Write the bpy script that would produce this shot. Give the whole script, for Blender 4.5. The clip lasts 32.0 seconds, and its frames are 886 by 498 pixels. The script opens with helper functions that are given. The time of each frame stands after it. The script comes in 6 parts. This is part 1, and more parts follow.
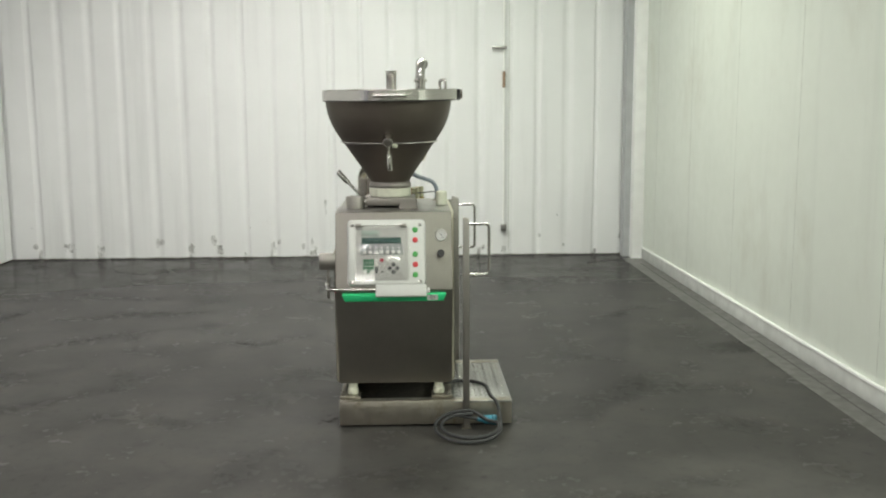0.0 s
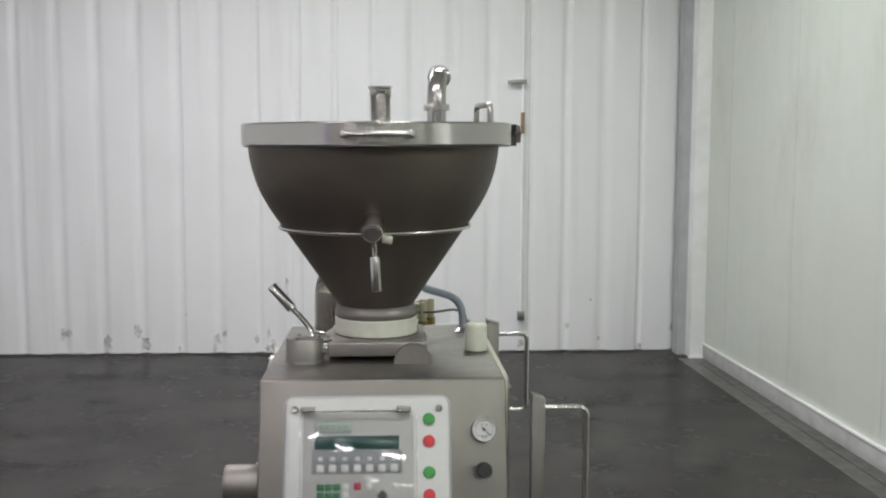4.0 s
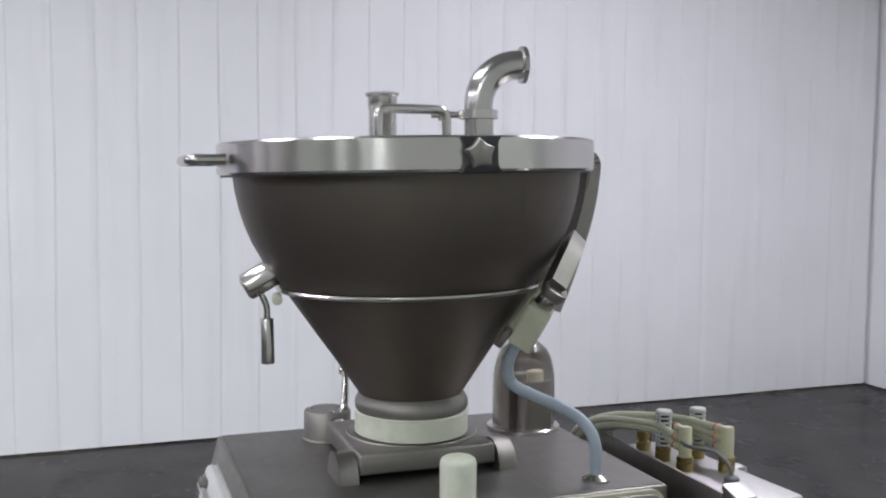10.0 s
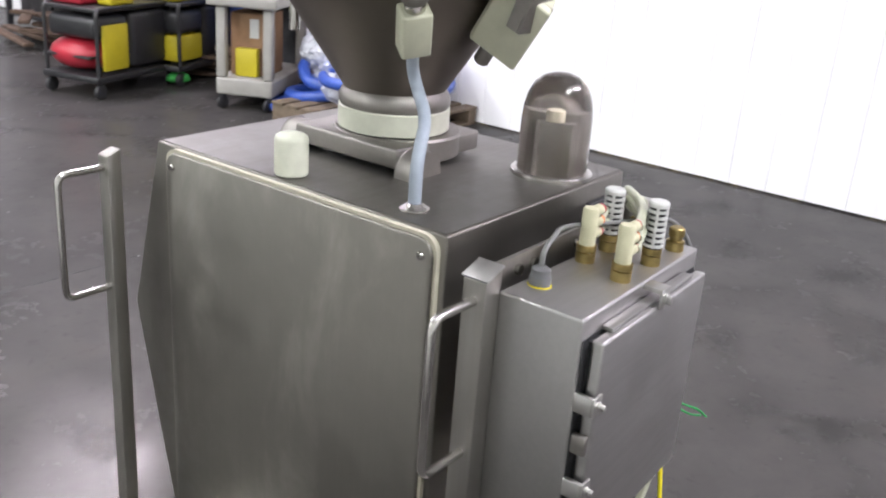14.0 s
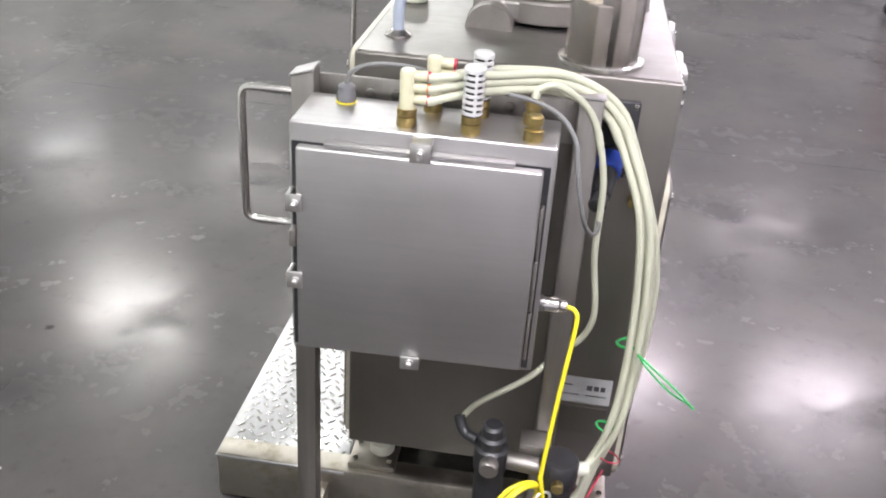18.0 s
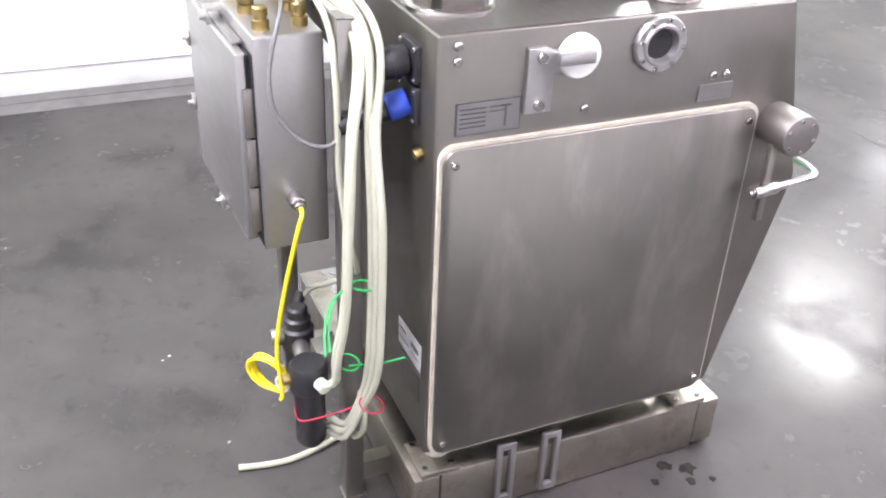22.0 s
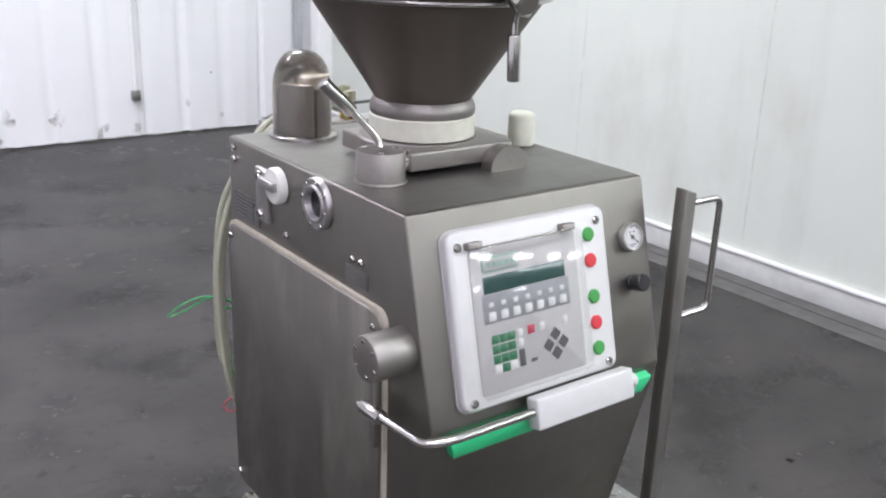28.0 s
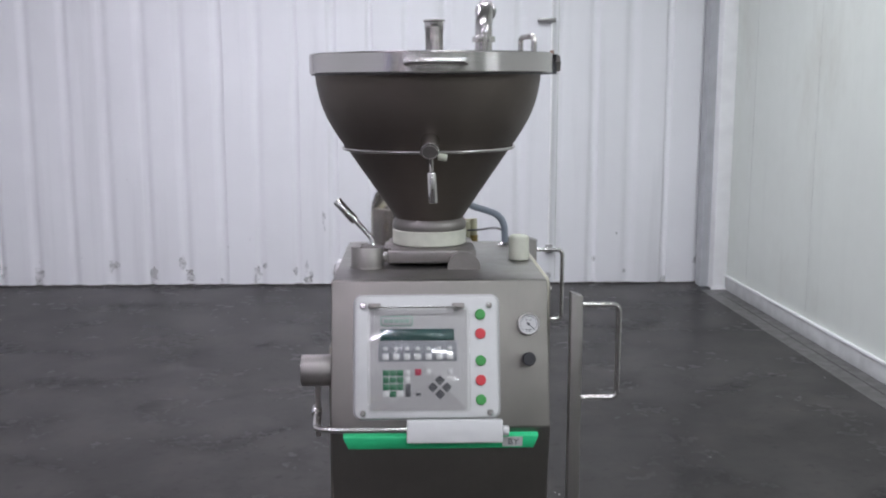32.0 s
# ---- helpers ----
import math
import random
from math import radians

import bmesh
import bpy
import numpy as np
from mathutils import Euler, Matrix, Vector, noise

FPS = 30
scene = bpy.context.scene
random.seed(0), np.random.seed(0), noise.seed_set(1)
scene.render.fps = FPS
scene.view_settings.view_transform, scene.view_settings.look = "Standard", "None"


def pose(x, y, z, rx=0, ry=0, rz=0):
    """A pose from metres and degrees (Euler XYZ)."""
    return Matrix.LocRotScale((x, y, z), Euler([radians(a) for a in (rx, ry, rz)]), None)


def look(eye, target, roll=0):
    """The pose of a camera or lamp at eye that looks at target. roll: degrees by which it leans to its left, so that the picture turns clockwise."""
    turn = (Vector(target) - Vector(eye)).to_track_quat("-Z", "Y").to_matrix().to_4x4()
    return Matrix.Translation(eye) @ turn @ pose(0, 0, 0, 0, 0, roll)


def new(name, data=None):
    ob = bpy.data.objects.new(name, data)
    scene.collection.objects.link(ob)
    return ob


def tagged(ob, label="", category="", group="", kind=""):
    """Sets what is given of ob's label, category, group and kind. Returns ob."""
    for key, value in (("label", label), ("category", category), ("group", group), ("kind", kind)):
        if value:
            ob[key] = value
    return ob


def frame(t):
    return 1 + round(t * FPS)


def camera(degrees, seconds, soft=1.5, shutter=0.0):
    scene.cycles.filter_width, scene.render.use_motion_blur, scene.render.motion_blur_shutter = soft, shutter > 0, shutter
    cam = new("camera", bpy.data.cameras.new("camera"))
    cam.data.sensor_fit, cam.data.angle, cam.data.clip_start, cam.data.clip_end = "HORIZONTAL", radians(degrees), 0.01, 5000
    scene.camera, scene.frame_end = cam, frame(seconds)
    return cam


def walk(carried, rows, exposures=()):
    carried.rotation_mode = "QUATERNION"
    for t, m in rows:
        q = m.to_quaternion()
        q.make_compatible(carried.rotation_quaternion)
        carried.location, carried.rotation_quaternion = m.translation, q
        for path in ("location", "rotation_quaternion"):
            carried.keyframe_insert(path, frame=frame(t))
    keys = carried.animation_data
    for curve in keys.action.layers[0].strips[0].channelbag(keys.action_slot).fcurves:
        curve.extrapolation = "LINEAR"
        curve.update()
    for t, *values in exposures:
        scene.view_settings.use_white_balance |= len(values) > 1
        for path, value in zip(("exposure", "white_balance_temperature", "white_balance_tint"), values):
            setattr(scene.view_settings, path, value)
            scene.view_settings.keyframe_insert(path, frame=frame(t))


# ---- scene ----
cam = camera(50.3, 32.0, 2.0, 0.35)
PATH = [
    (0, (0.085, -0.016, 1.658), (0.154, 1.962, 1.366), -0.3),
    (0.5, (0.092, 0.195, 1.651), (0.178, 2.174, 1.379), -0.3),
    (1, (0.106, 0.466, 1.647), (0.182, 2.441, 1.342), -0.3),
    (1.5, (0.067, 0.793, 1.648), (0.138, 2.768, 1.342), -0.2),
    (2, (0.052, 1.124, 1.644), (0.148, 3.102, 1.362), 0.1),
    (2.5, (0.056, 1.489, 1.649), (0.151, 3.465, 1.356), 0.6),
    (3, (0.037, 1.864, 1.648), (0.118, 3.844, 1.379), 0.4),
    (3.5, (0.018, 2.214, 1.66), (0.125, 4.199, 1.441), 0.1),
    (4, (0.018, 2.564, 1.67), (0.129, 4.552, 1.483), 0.2),
    (4.5, (0.035, 2.881, 1.684), (0.12, 4.872, 1.518), 0.5),
    (6.5, (0.577, 3.591, 1.686), (0.094, 5.525, 1.524), -0.3),
    (7, (0.793, 3.656, 1.687), (0.048, 5.507, 1.555), -0.8),
    (7.5, (1.029, 3.735, 1.676), (-0.05, 5.416, 1.569), -0.4),
    (8, (1.249, 3.831, 1.685), (-0.016, 5.376, 1.573), 0.1),
    (8.5, (1.426, 3.977, 1.687), (-0.014, 5.359, 1.563), 0.1),
    (9, (1.552, 4.177, 1.707), (-0.072, 5.336, 1.568), 0.4),
    (9.5, (1.667, 4.372, 1.688), (-0.089, 5.323, 1.568), -0.2),
    (10, (1.767, 4.588, 1.699), (-0.105, 5.278, 1.552), 0.5),
    (10.5, (1.793, 4.849, 1.695), (-0.148, 5.306, 1.539), 1.2),
    (11, (1.814, 5.066, 1.692), (-0.164, 5.285, 1.501), 1.9),
    (11.5, (1.851, 5.323, 1.695), (-0.13, 5.275, 1.42), 2.6),
    (12, (1.794, 5.579, 1.69), (-0.149, 5.294, 1.316), 3.1),
    (12.5, (1.748, 5.799, 1.681), (-0.124, 5.264, 1.224), 2.8),
    (13, (1.692, 6.019, 1.687), (-0.065, 5.262, 1.103), 3.5),
    (13.5, (1.585, 6.228, 1.659), (-0.051, 5.284, 1.001), 4.1),
    (14, (1.441, 6.414, 1.653), (-0.063, 5.303, 0.943), 4.3),
    (14.5, (1.302, 6.582, 1.636), (-0.029, 5.299, 0.872), 4.9),
    (15, (1.122, 6.709, 1.625), (0.001, 5.274, 0.797), 4.5),
    (15.5, (0.919, 6.835, 1.609), (-0.008, 5.272, 0.774), 4.5),
    (17.5, (0.13, 7.22, 1.65), (0.1, 5.448, 0.724), 5.6),
    (18, (-0.08, 7.239, 1.652), (0.121, 5.492, 0.7), 3.9),
    (18.5, (-0.328, 7.196, 1.646), (0.085, 5.494, 0.68), 3.3),
    (19, (-0.567, 7.149, 1.639), (0.03, 5.502, 0.675), 2.9),
    (19.5, (-0.804, 7.06, 1.64), (-0.003, 5.515, 0.655), 2.8),
    (20, (-1.003, 6.909, 1.625), (-0.012, 5.505, 0.602), 3.2),
    (20.5, (-1.195, 6.767, 1.626), (-0.023, 5.537, 0.57), 3.4),
    (21, (-1.398, 6.604, 1.623), (-0.085, 5.534, 0.559), 3.4),
    (21.5, (-1.542, 6.378, 1.628), (-0.111, 5.482, 0.557), 2.8),
    (22, (-1.68, 6.178, 1.628), (-0.113, 5.47, 0.605), 2.4),
    (22.5, (-1.832, 5.969, 1.624), (-0.178, 5.423, 0.641), 2.5),
    (23, (-1.891, 5.727, 1.629), (-0.187, 5.328, 0.662), 3.0),
    (23.5, (-1.949, 5.488, 1.624), (-0.197, 5.298, 0.678), 3.0),
    (24, (-2.012, 5.24, 1.628), (-0.229, 5.272, 0.723), 2.2),
    (24.5, (-1.992, 4.975, 1.627), (-0.201, 5.229, 0.775), 2.3),
    (26.5, (-1.673, 4.011, 1.598), (-0.159, 5.087, 0.857), 1.6),
    (27, (-1.537, 3.816, 1.612), (-0.146, 5.065, 0.902), 1.3),
    (27.5, (-1.346, 3.676, 1.618), (-0.076, 5.064, 0.94), 1.9),
    (28, (-1.185, 3.52, 1.621), (-0.059, 5.04, 0.973), 2.0),
    (28.5, (-1.035, 3.378, 1.618), (-0.068, 5.023, 1.021), 2.0),
    (29, (-0.816, 3.3, 1.629), (-0.032, 5.056, 1.082), 1.5),
    (29.5, (-0.624, 3.216, 1.616), (-0.03, 5.061, 1.124), 1.7),
    (30, (-0.43, 3.137, 1.623), (-0.03, 5.045, 1.175), 0.9),
    (30.5, (-0.266, 3.022, 1.625), (-0.019, 4.961, 1.201), 0.3),
    (31, (-0.157, 2.835, 1.623), (-0.021, 4.795, 1.25), 0.3),
    (31.5, (-0.118, 2.557, 1.623), (-0.054, 4.529, 1.298), -0.3),
    (32, (-0.073, 2.261, 1.622), (-0.01, 4.237, 1.317), -0.0),
]
EXPOSURES = [
    (0.0, -0.46, 6900, 0), (2.0, -0.55, 6750, 5), (4.0, -0.77, 6450, 9), (7.0, -0.62, 6150, 12), (9.0, -0.68, 6050, 14), (11.0, -0.69, 6050, 14), (12.0, -0.67, 6100, 14), (13.0, -0.35, 6200, 14), (14.0, 0.2, 6250, 17),
    (15.0, 0.6, 6350, 20), (18.0, 0.50, 6300, 18), (19.0, 0.50, 6260, 18), (20.0, 0.74, 6250, 18), (22.0, 1.18, 6150, 20), (23.0, 0.93, 6080, 20), (24.5, 0.50, 6030, 19), (27.0, 0.35, 6100, 17), (28.0, 0.0, 6050, 17), (29.0, -0.32, 6020, 16), (30.0, -0.45, 6000, 16), (31.0, -0.55, 5980, 17), (32.0, -0.7, 5950, 17),
]
walk(cam, [(t, look(eye, target, roll)) for t, eye, target, roll in PATH], EXPOSURES)

# ---- light: rows of ceiling fluorescents, some of them added as fill ----
world = bpy.data.worlds.new("hall_world")
scene.world = world
world.use_nodes = True
world.node_tree.nodes["Background"].inputs[0].default_value = (0.80, 0.85, 0.9, 1)
world.node_tree.nodes["Background"].inputs[1].default_value = 0.05
CEIL = 4.6
LAMP_Z = 4.15
# rows at y 2.2, 3.4 and 7.7 are guessed, unseen fill lamps
LAMP_ROWS = [(-4.9, (-3.0, -1.1, 1.6, 4.3, 7.0), 60.0), (-1.0, (-3.0, -1.1, 1.6), 106.0), (-1.0, (4.3, 7.0), 128.0), (-1.0, (9.7, 12.4, 15.1, 17.8), 250.0), (2.2, (4.6, 6.2, 7.8, 9.4), 215.0), (3.4, (-1.6, 0.5), 58.0), (7.7, (-1.6, 0.5), 124.0)]
LAMPS = [(x, y, power) for y, xs, power in LAMP_ROWS for x in xs]


def lamp(x, y, power, colour):
    data = bpy.data.lights.new("tube_light", "AREA")
    data.shape, data.size, data.size_y = "RECTANGLE", 1.2, 0.34
    data.energy, data.color = power, colour
    ob = new("tube_light", data)
    ob.matrix_world = pose(x, y, LAMP_Z - 0.075)
    return ob


for lx, ly, power in LAMPS:
    lamp(lx, ly, power, (1.0, 0.93, 1.0) if lx < 0 else (0.95, 1.0, 0.93))


# ---- materials ----
def nodes_of(name):
    m = bpy.data.materials.new(name)
    m.use_nodes = True
    t = m.node_tree
    return m, t, t.nodes["Principled BSDF"]


def add(t, kind, **values):
    n = t.nodes.new(kind)
    for k, v in values.items():
        n.inputs[k].default_value = v
    return n


def coords(t, scale=(1, 1, 1)):
    c = t.nodes.new("ShaderNodeTexCoord")
    m = t.nodes.new("ShaderNodeMapping")
    m.inputs["Scale"].default_value = scale
    t.links.new(c.outputs["Object"], m.inputs["Vector"])
    return m.outputs["Vector"]


def noise_of(t, scale, detail=4.0, rough=0.55, stretch=(1, 1, 1)):
    n = add(t, "ShaderNodeTexNoise", Scale=scale, Detail=detail, Roughness=rough)
    t.links.new(coords(t, stretch), n.inputs["Vector"])
    return n.outputs["Fac"]


def ramp(t, fac, stops):
    r = t.nodes.new("ShaderNodeValToRGB")
    el = r.color_ramp.elements
    while len(el) < len(stops):
        el.new(0.5)
    for e, (p, c) in zip(el, stops):
        e.position = p
        e.color = (*c, 1) if len(c) == 3 else c
    t.links.new(fac, r.inputs["Fac"])
    return r.outputs["Color"]


def span(t, fac, lo, hi, a=0.0, b=1.0):
    r = add(t, "ShaderNodeMapRange")
    r.interpolation_type = "SMOOTHSTEP"
    r.inputs["From Min"].default_value, r.inputs["From Max"].default_value = a, b
    r.inputs["To Min"].default_value, r.inputs["To Max"].default_value = lo, hi
    t.links.new(fac, r.inputs["Value"])
    return r.outputs["Result"]


def mixed(t, fac, a, b, kind="MIX"):
    n = t.nodes.new("ShaderNodeMix")
    n.data_type, n.blend_type = "RGBA", kind
    for value, socket in ((fac, n.inputs[0]), (a, n.inputs[6]), (b, n.inputs[7])):
        if isinstance(value, (int, float)):
            socket.default_value = value
        elif isinstance(value, tuple):
            socket.default_value = (*value, 1)
        else:
            t.links.new(value, socket)
    return n.outputs[2]


def bumped(t, p, height, strength, distance):
    b = add(t, "ShaderNodeBump", Strength=strength, Distance=distance)
    t.links.new(height, b.inputs["Height"])
    t.links.new(b.outputs["Normal"], p.inputs["Normal"])


def plain(name, colour, rough=0.5, metal=0.0, vary=0.12, scale=18.0, bump=0.08, spec=0.5):
    """Paint, plastic or rubber: one colour with grime and fine relief."""
    m, t, p = nodes_of(name)
    dark = tuple(c * (1 - vary) for c in colour)
    light = tuple(min(1, c * (1 + vary)) for c in colour)
    t.links.new(ramp(t, noise_of(t, scale), [(0.3, dark), (0.7, light)]), p.inputs["Base Color"])
    t.links.new(span(t, noise_of(t, scale * 2.3), rough - 0.08, rough + 0.08, 0.3, 0.7), p.inputs["Roughness"])
    p.inputs["Metallic"].default_value = metal
    p.inputs["Specular IOR Level"].default_value = spec
    bumped(t, p, noise_of(t, scale * 14), bump, 0.001)
    return m


def steel(name, colour, rough, stretch, smear=0.06, bump=0.05, grime=0.25, wipe=0.0, rust=0.0, around=0.0, lines=0.35):
    """Brushed stainless steel; stretch gives the direction of the grain."""
    m, t, p = nodes_of(name)
    grain = noise_of(t, 90.0, 3.0, 0.6, stretch)
    cloud = noise_of(t, 3.2, 5.0, 0.6)
    blot = noise_of(t, 11.0, 6.0, 0.65)
    base = ramp(t, cloud, [(0.3, tuple(c * (1 - grime) for c in colour)), (0.7, colour)])
    t.links.new(mixed(t, span(t, grain, 0.0, lines, 0.35, 0.65), base, tuple(c * 0.8 for c in colour)), p.inputs["Base Color"])
    r = add(t, "ShaderNodeMath")
    r.operation = "ADD"
    if wipe:
        w = add(t, "ShaderNodeTexNoise", Scale=4.2, Detail=5.0, Roughness=0.58, Distortion=0.35)
        t.links.new(coords(t, (1, 1.5, 0.6)), w.inputs["Vector"])
        mark = span(t, w.outputs["Fac"], 0.0, wipe, 0.50, 0.76)
        last = p.inputs["Base Color"].links[0].from_socket
        t.links.new(mixed(t, mark, last, tuple(min(1, c * 1.9) for c in colour)), p.inputs["Base Color"])
    t.links.new(span(t, blot, rough - smear, rough + smear, 0.35, 0.65), r.inputs[0])
    k = 0.05 * min(1.0, lines / 0.35)
    t.links.new(span(t, grain, -k, k, 0.3, 0.7), r.inputs[1])
    t.links.new(r.outputs[0], p.inputs["Roughness"])
    p.inputs["Metallic"].default_value = 1.0
    if rust:
        spots = noise_of(t, 7.0, 6.0, 0.7)
        last = p.inputs["Base Color"].links[0].from_socket
        fac = span(t, spots, 0.0, rust, 0.48, 0.72)
        t.links.new(mixed(t, fac, last, (0.10, 0.075, 0.035)), p.inputs["Base Color"])
        t.links.new(span(t, spots, 1.0, 0.4, 0.5, 0.75), p.inputs["Metallic"])
    if around:
        tangent = t.nodes.new("ShaderNodeTangent")
        tangent.direction_type, tangent.axis = "RADIAL", "Z"
        t.links.new(tangent.outputs[0], p.inputs["Tangent"])
        p.inputs["Anisotropic"].default_value = around
        p.inputs["Anisotropic Rotation"].default_value = 0.25
    bumped(t, p, grain, bump, 0.0006)
    return m


SHEET = steel("brushed_sheet", (0.231, 0.217, 0.198), 0.44, (1, 1, 0.05), 0.05, 0.0, 0.10, lines=0.07)
HATCH = steel("wiped_hatch", (0.245, 0.231, 0.210), 0.44, (1, 1, 0.05), 0.05, 0.0, 0.10, 0.42, lines=0.07)
SHEET_TOP = steel("brushed_top", (0.240, 0.230, 0.216), 0.44, (0.05, 1, 1), 0.04, 0.0, 0.12, lines=0.1)
BOWL = steel("bowl_steel", (0.155, 0.134, 0.117), 0.52, (0.06, 0.06, 3.0), 0.03, 0.0, 0.06, around=0.4, lines=0.06)
LID = steel("lid_steel", (0.56, 0.54, 0.52), 0.235, (0.05, 0.05, 4.0), 0.02, 0.0, 0.10, around=0.85, lines=0.08)
PIPE = steel("polished_pipe", (0.50, 0.485, 0.47), 0.23, (1, 1, 1), 0.02, 0.0, 0.1, lines=0.05)
ROD = steel("polished_rod", (0.560, 0.540, 0.520), 0.22, (1, 1, 1), 0.02, 0.0, 0.1, lines=0.05)
CAST = steel("bead_blasted_steel", (0.310, 0.290, 0.274), 0.52, (1, 1, 1), 0.05, 0.05, 0.15, lines=0.15)
POST = steel("post_steel", (0.335, 0.318, 0.298), 0.42, (1, 1, 0.04), 0.05, 0.03, 0.15)
ENCL = steel("enclosure_steel", (0.455, 0.445, 0.438), 0.45, (0.06, 1, 1), 0.03, 0.02, 0.08, lines=0.15)
SKID = steel("worn_skid_steel", (0.44, 0.41, 0.355), 0.43, (0.1, 1, 1), 0.07, 0.1, 0.4, rust=0.85)
TREAD = steel("tread_plate", (0.45, 0.45, 0.445), 0.38, (1, 1, 1), 0.08, 0.1)
CLASP = steel("clasp_steel", (0.66, 0.65, 0.63), 0.40, (1, 1, 1), 0.04, 0.0, 0.15, lines=0.1)
AGED = plain("aged_cream_plastic", (0.50, 0.48, 0.33), 0.45, 0, 0.08, 40.0, 0.04)
BRASS = plain("brass", (0.38, 0.29, 0.12), 0.4, 1.0, 0.2, 60.0)
WHITE = plain("white_plastic", (0.50, 0.50, 0.49), 0.42, 0, 0.03, 30.0, 0.03)
CREAM = plain("cream_plastic", (0.58, 0.585, 0.49), 0.45, 0, 0.06, 40.0, 0.04)
PALE = plain("pale_green_box", (0.47, 0.47, 0.36), 0.45, 0, 0.07, 24.0, 0.05)
NYLON = plain("white_nylon", (0.76, 0.77, 0.72), 0.4, 0, 0.05, 30.0, 0.04)
GASKET = plain("cream_gasket", (0.48, 0.45, 0.36), 0.6, 0, 0.15, 30.0, 0.2)
GREY_HOSE = plain("grey_hose", (0.30, 0.34, 0.40), 0.45, 0, 0.06, 60.0, 0.1)
GREY_CABLE = plain("grey_cable", (0.15, 0.15, 0.147), 0.5, 0, 0.08, 60.0)
CLEAR_HOSE = plain("milky_hose", (0.43, 0.44, 0.335), 0.40, 0, 0.10, 12.0, 0.0)
BLACK = plain("black_plastic", (0.018, 0.018, 0.02), 0.4, 0, 0.2, 40.0)
RUBBER = plain("black_rubber", (0.02, 0.02, 0.022), 0.55, 0, 0.2, 40.0)
YELLOW = plain("yellow_cable", (0.85, 0.72, 0.02), 0.4, 0, 0.05, 50.0)
GREEN_TIE = plain("green_tie", (0.02, 0.34, 0.08), 0.4, 0, 0.08, 50.0)
RED_TIE = plain("red_tie", (0.40, 0.02, 0.05), 0.4, 0, 0.08, 50.0)
GREEN = plain("green_strip", (0.03, 0.50, 0.20), 0.40, 0, 0.06, 20.0, 0.03)
GREEN_BTN = plain("green_button", (0.05, 0.27, 0.06), 0.40, 0, 0.05, 80.0)
RED_BTN = plain("red_button", (0.52, 0.04, 0.05), 0.40, 0, 0.05, 80.0)
KEYPAD = plain("membrane_grey", (0.36, 0.352, 0.345), 0.5, 0, 0.03, 40.0, 0.02)
KEYROW = plain("key_row_grey", (0.20, 0.205, 0.22), 0.5, 0, 0.04, 40.0, 0.02)
DISPLAY = plain("dark_display", (0.02, 0.06, 0.055), 0.16, 0, 0.1, 60.0, 0.0)
BLUE = plain("blue_plastic", (0.03, 0.08, 0.48), 0.4, 0, 0.08, 40.0)
TEAL = plain("teal_plug", (0.03, 0.17, 0.24), 0.45, 0, 0.1, 40.0)
GRIT = plain("dark_grime", (0.05, 0.045, 0.035), 0.8, 0, 0.4, 30.0, 0.3)
INK = plain("dark_print", (0.06, 0.06, 0.065), 0.6, 0, 0.1, 60.0, 0.0)
PLATE = steel("engraved_plate", (0.400, 0.390, 0.380), 0.4, (0.1, 1, 1), 0.05, 0.05)


def glass(name, colour, rough, ior=1.49):
    m, t, p = nodes_of(name)
    p.inputs["Base Color"].default_value = (*colour, 1)
    p.inputs["Transmission Weight"].default_value = 1.0
    p.inputs["IOR"].default_value = ior
    t.links.new(span(t, noise_of(t, 40.0), rough, rough * 1.25, 0.3, 0.7), p.inputs["Roughness"])
    return m


SMOKE = glass("smoky_acrylic", (0.87, 0.835, 0.79), 0.12)


def clear_sheet():
    """Thin acrylic: see-through, with a faint even gloss."""
    m, t, p = nodes_of("clear_acrylic")
    out = p.outputs[0].links[0].to_node
    see = t.nodes.new("ShaderNodeBsdfTransparent")
    see.inputs["Color"].default_value = (0.985, 0.985, 0.98, 1)
    gloss = t.nodes.new("ShaderNodeBsdfGlossy")
    gloss.inputs["Roughness"].default_value = 0.05
    mix = t.nodes.new("ShaderNodeMixShader")
    mix.inputs[0].default_value = 0.05
    t.links.new(see.outputs[0], mix.inputs[1])
    t.links.new(gloss.outputs[0], mix.inputs[2])
    t.links.new(mix.outputs[0], out.inputs[0])
    t.nodes.remove(p)
    return m


CLEAR = clear_sheet()


def film_sheet():
    m, t, p = nodes_of("stretch_film")
    p.inputs["Base Color"].default_value = (0.56, 0.57, 0.62, 1)
    p.inputs["Roughness"].default_value = 0.22
    t.links.new(span(t, noise_of(t, 5.0, 4.0, 0.6), 0.40, 0.95, 0.35, 0.62), p.inputs["Alpha"])
    bumped(t, p, noise_of(t, 22.0, 5.0, 0.65), 0.7, 0.02)
    return m


WRAP = film_sheet()


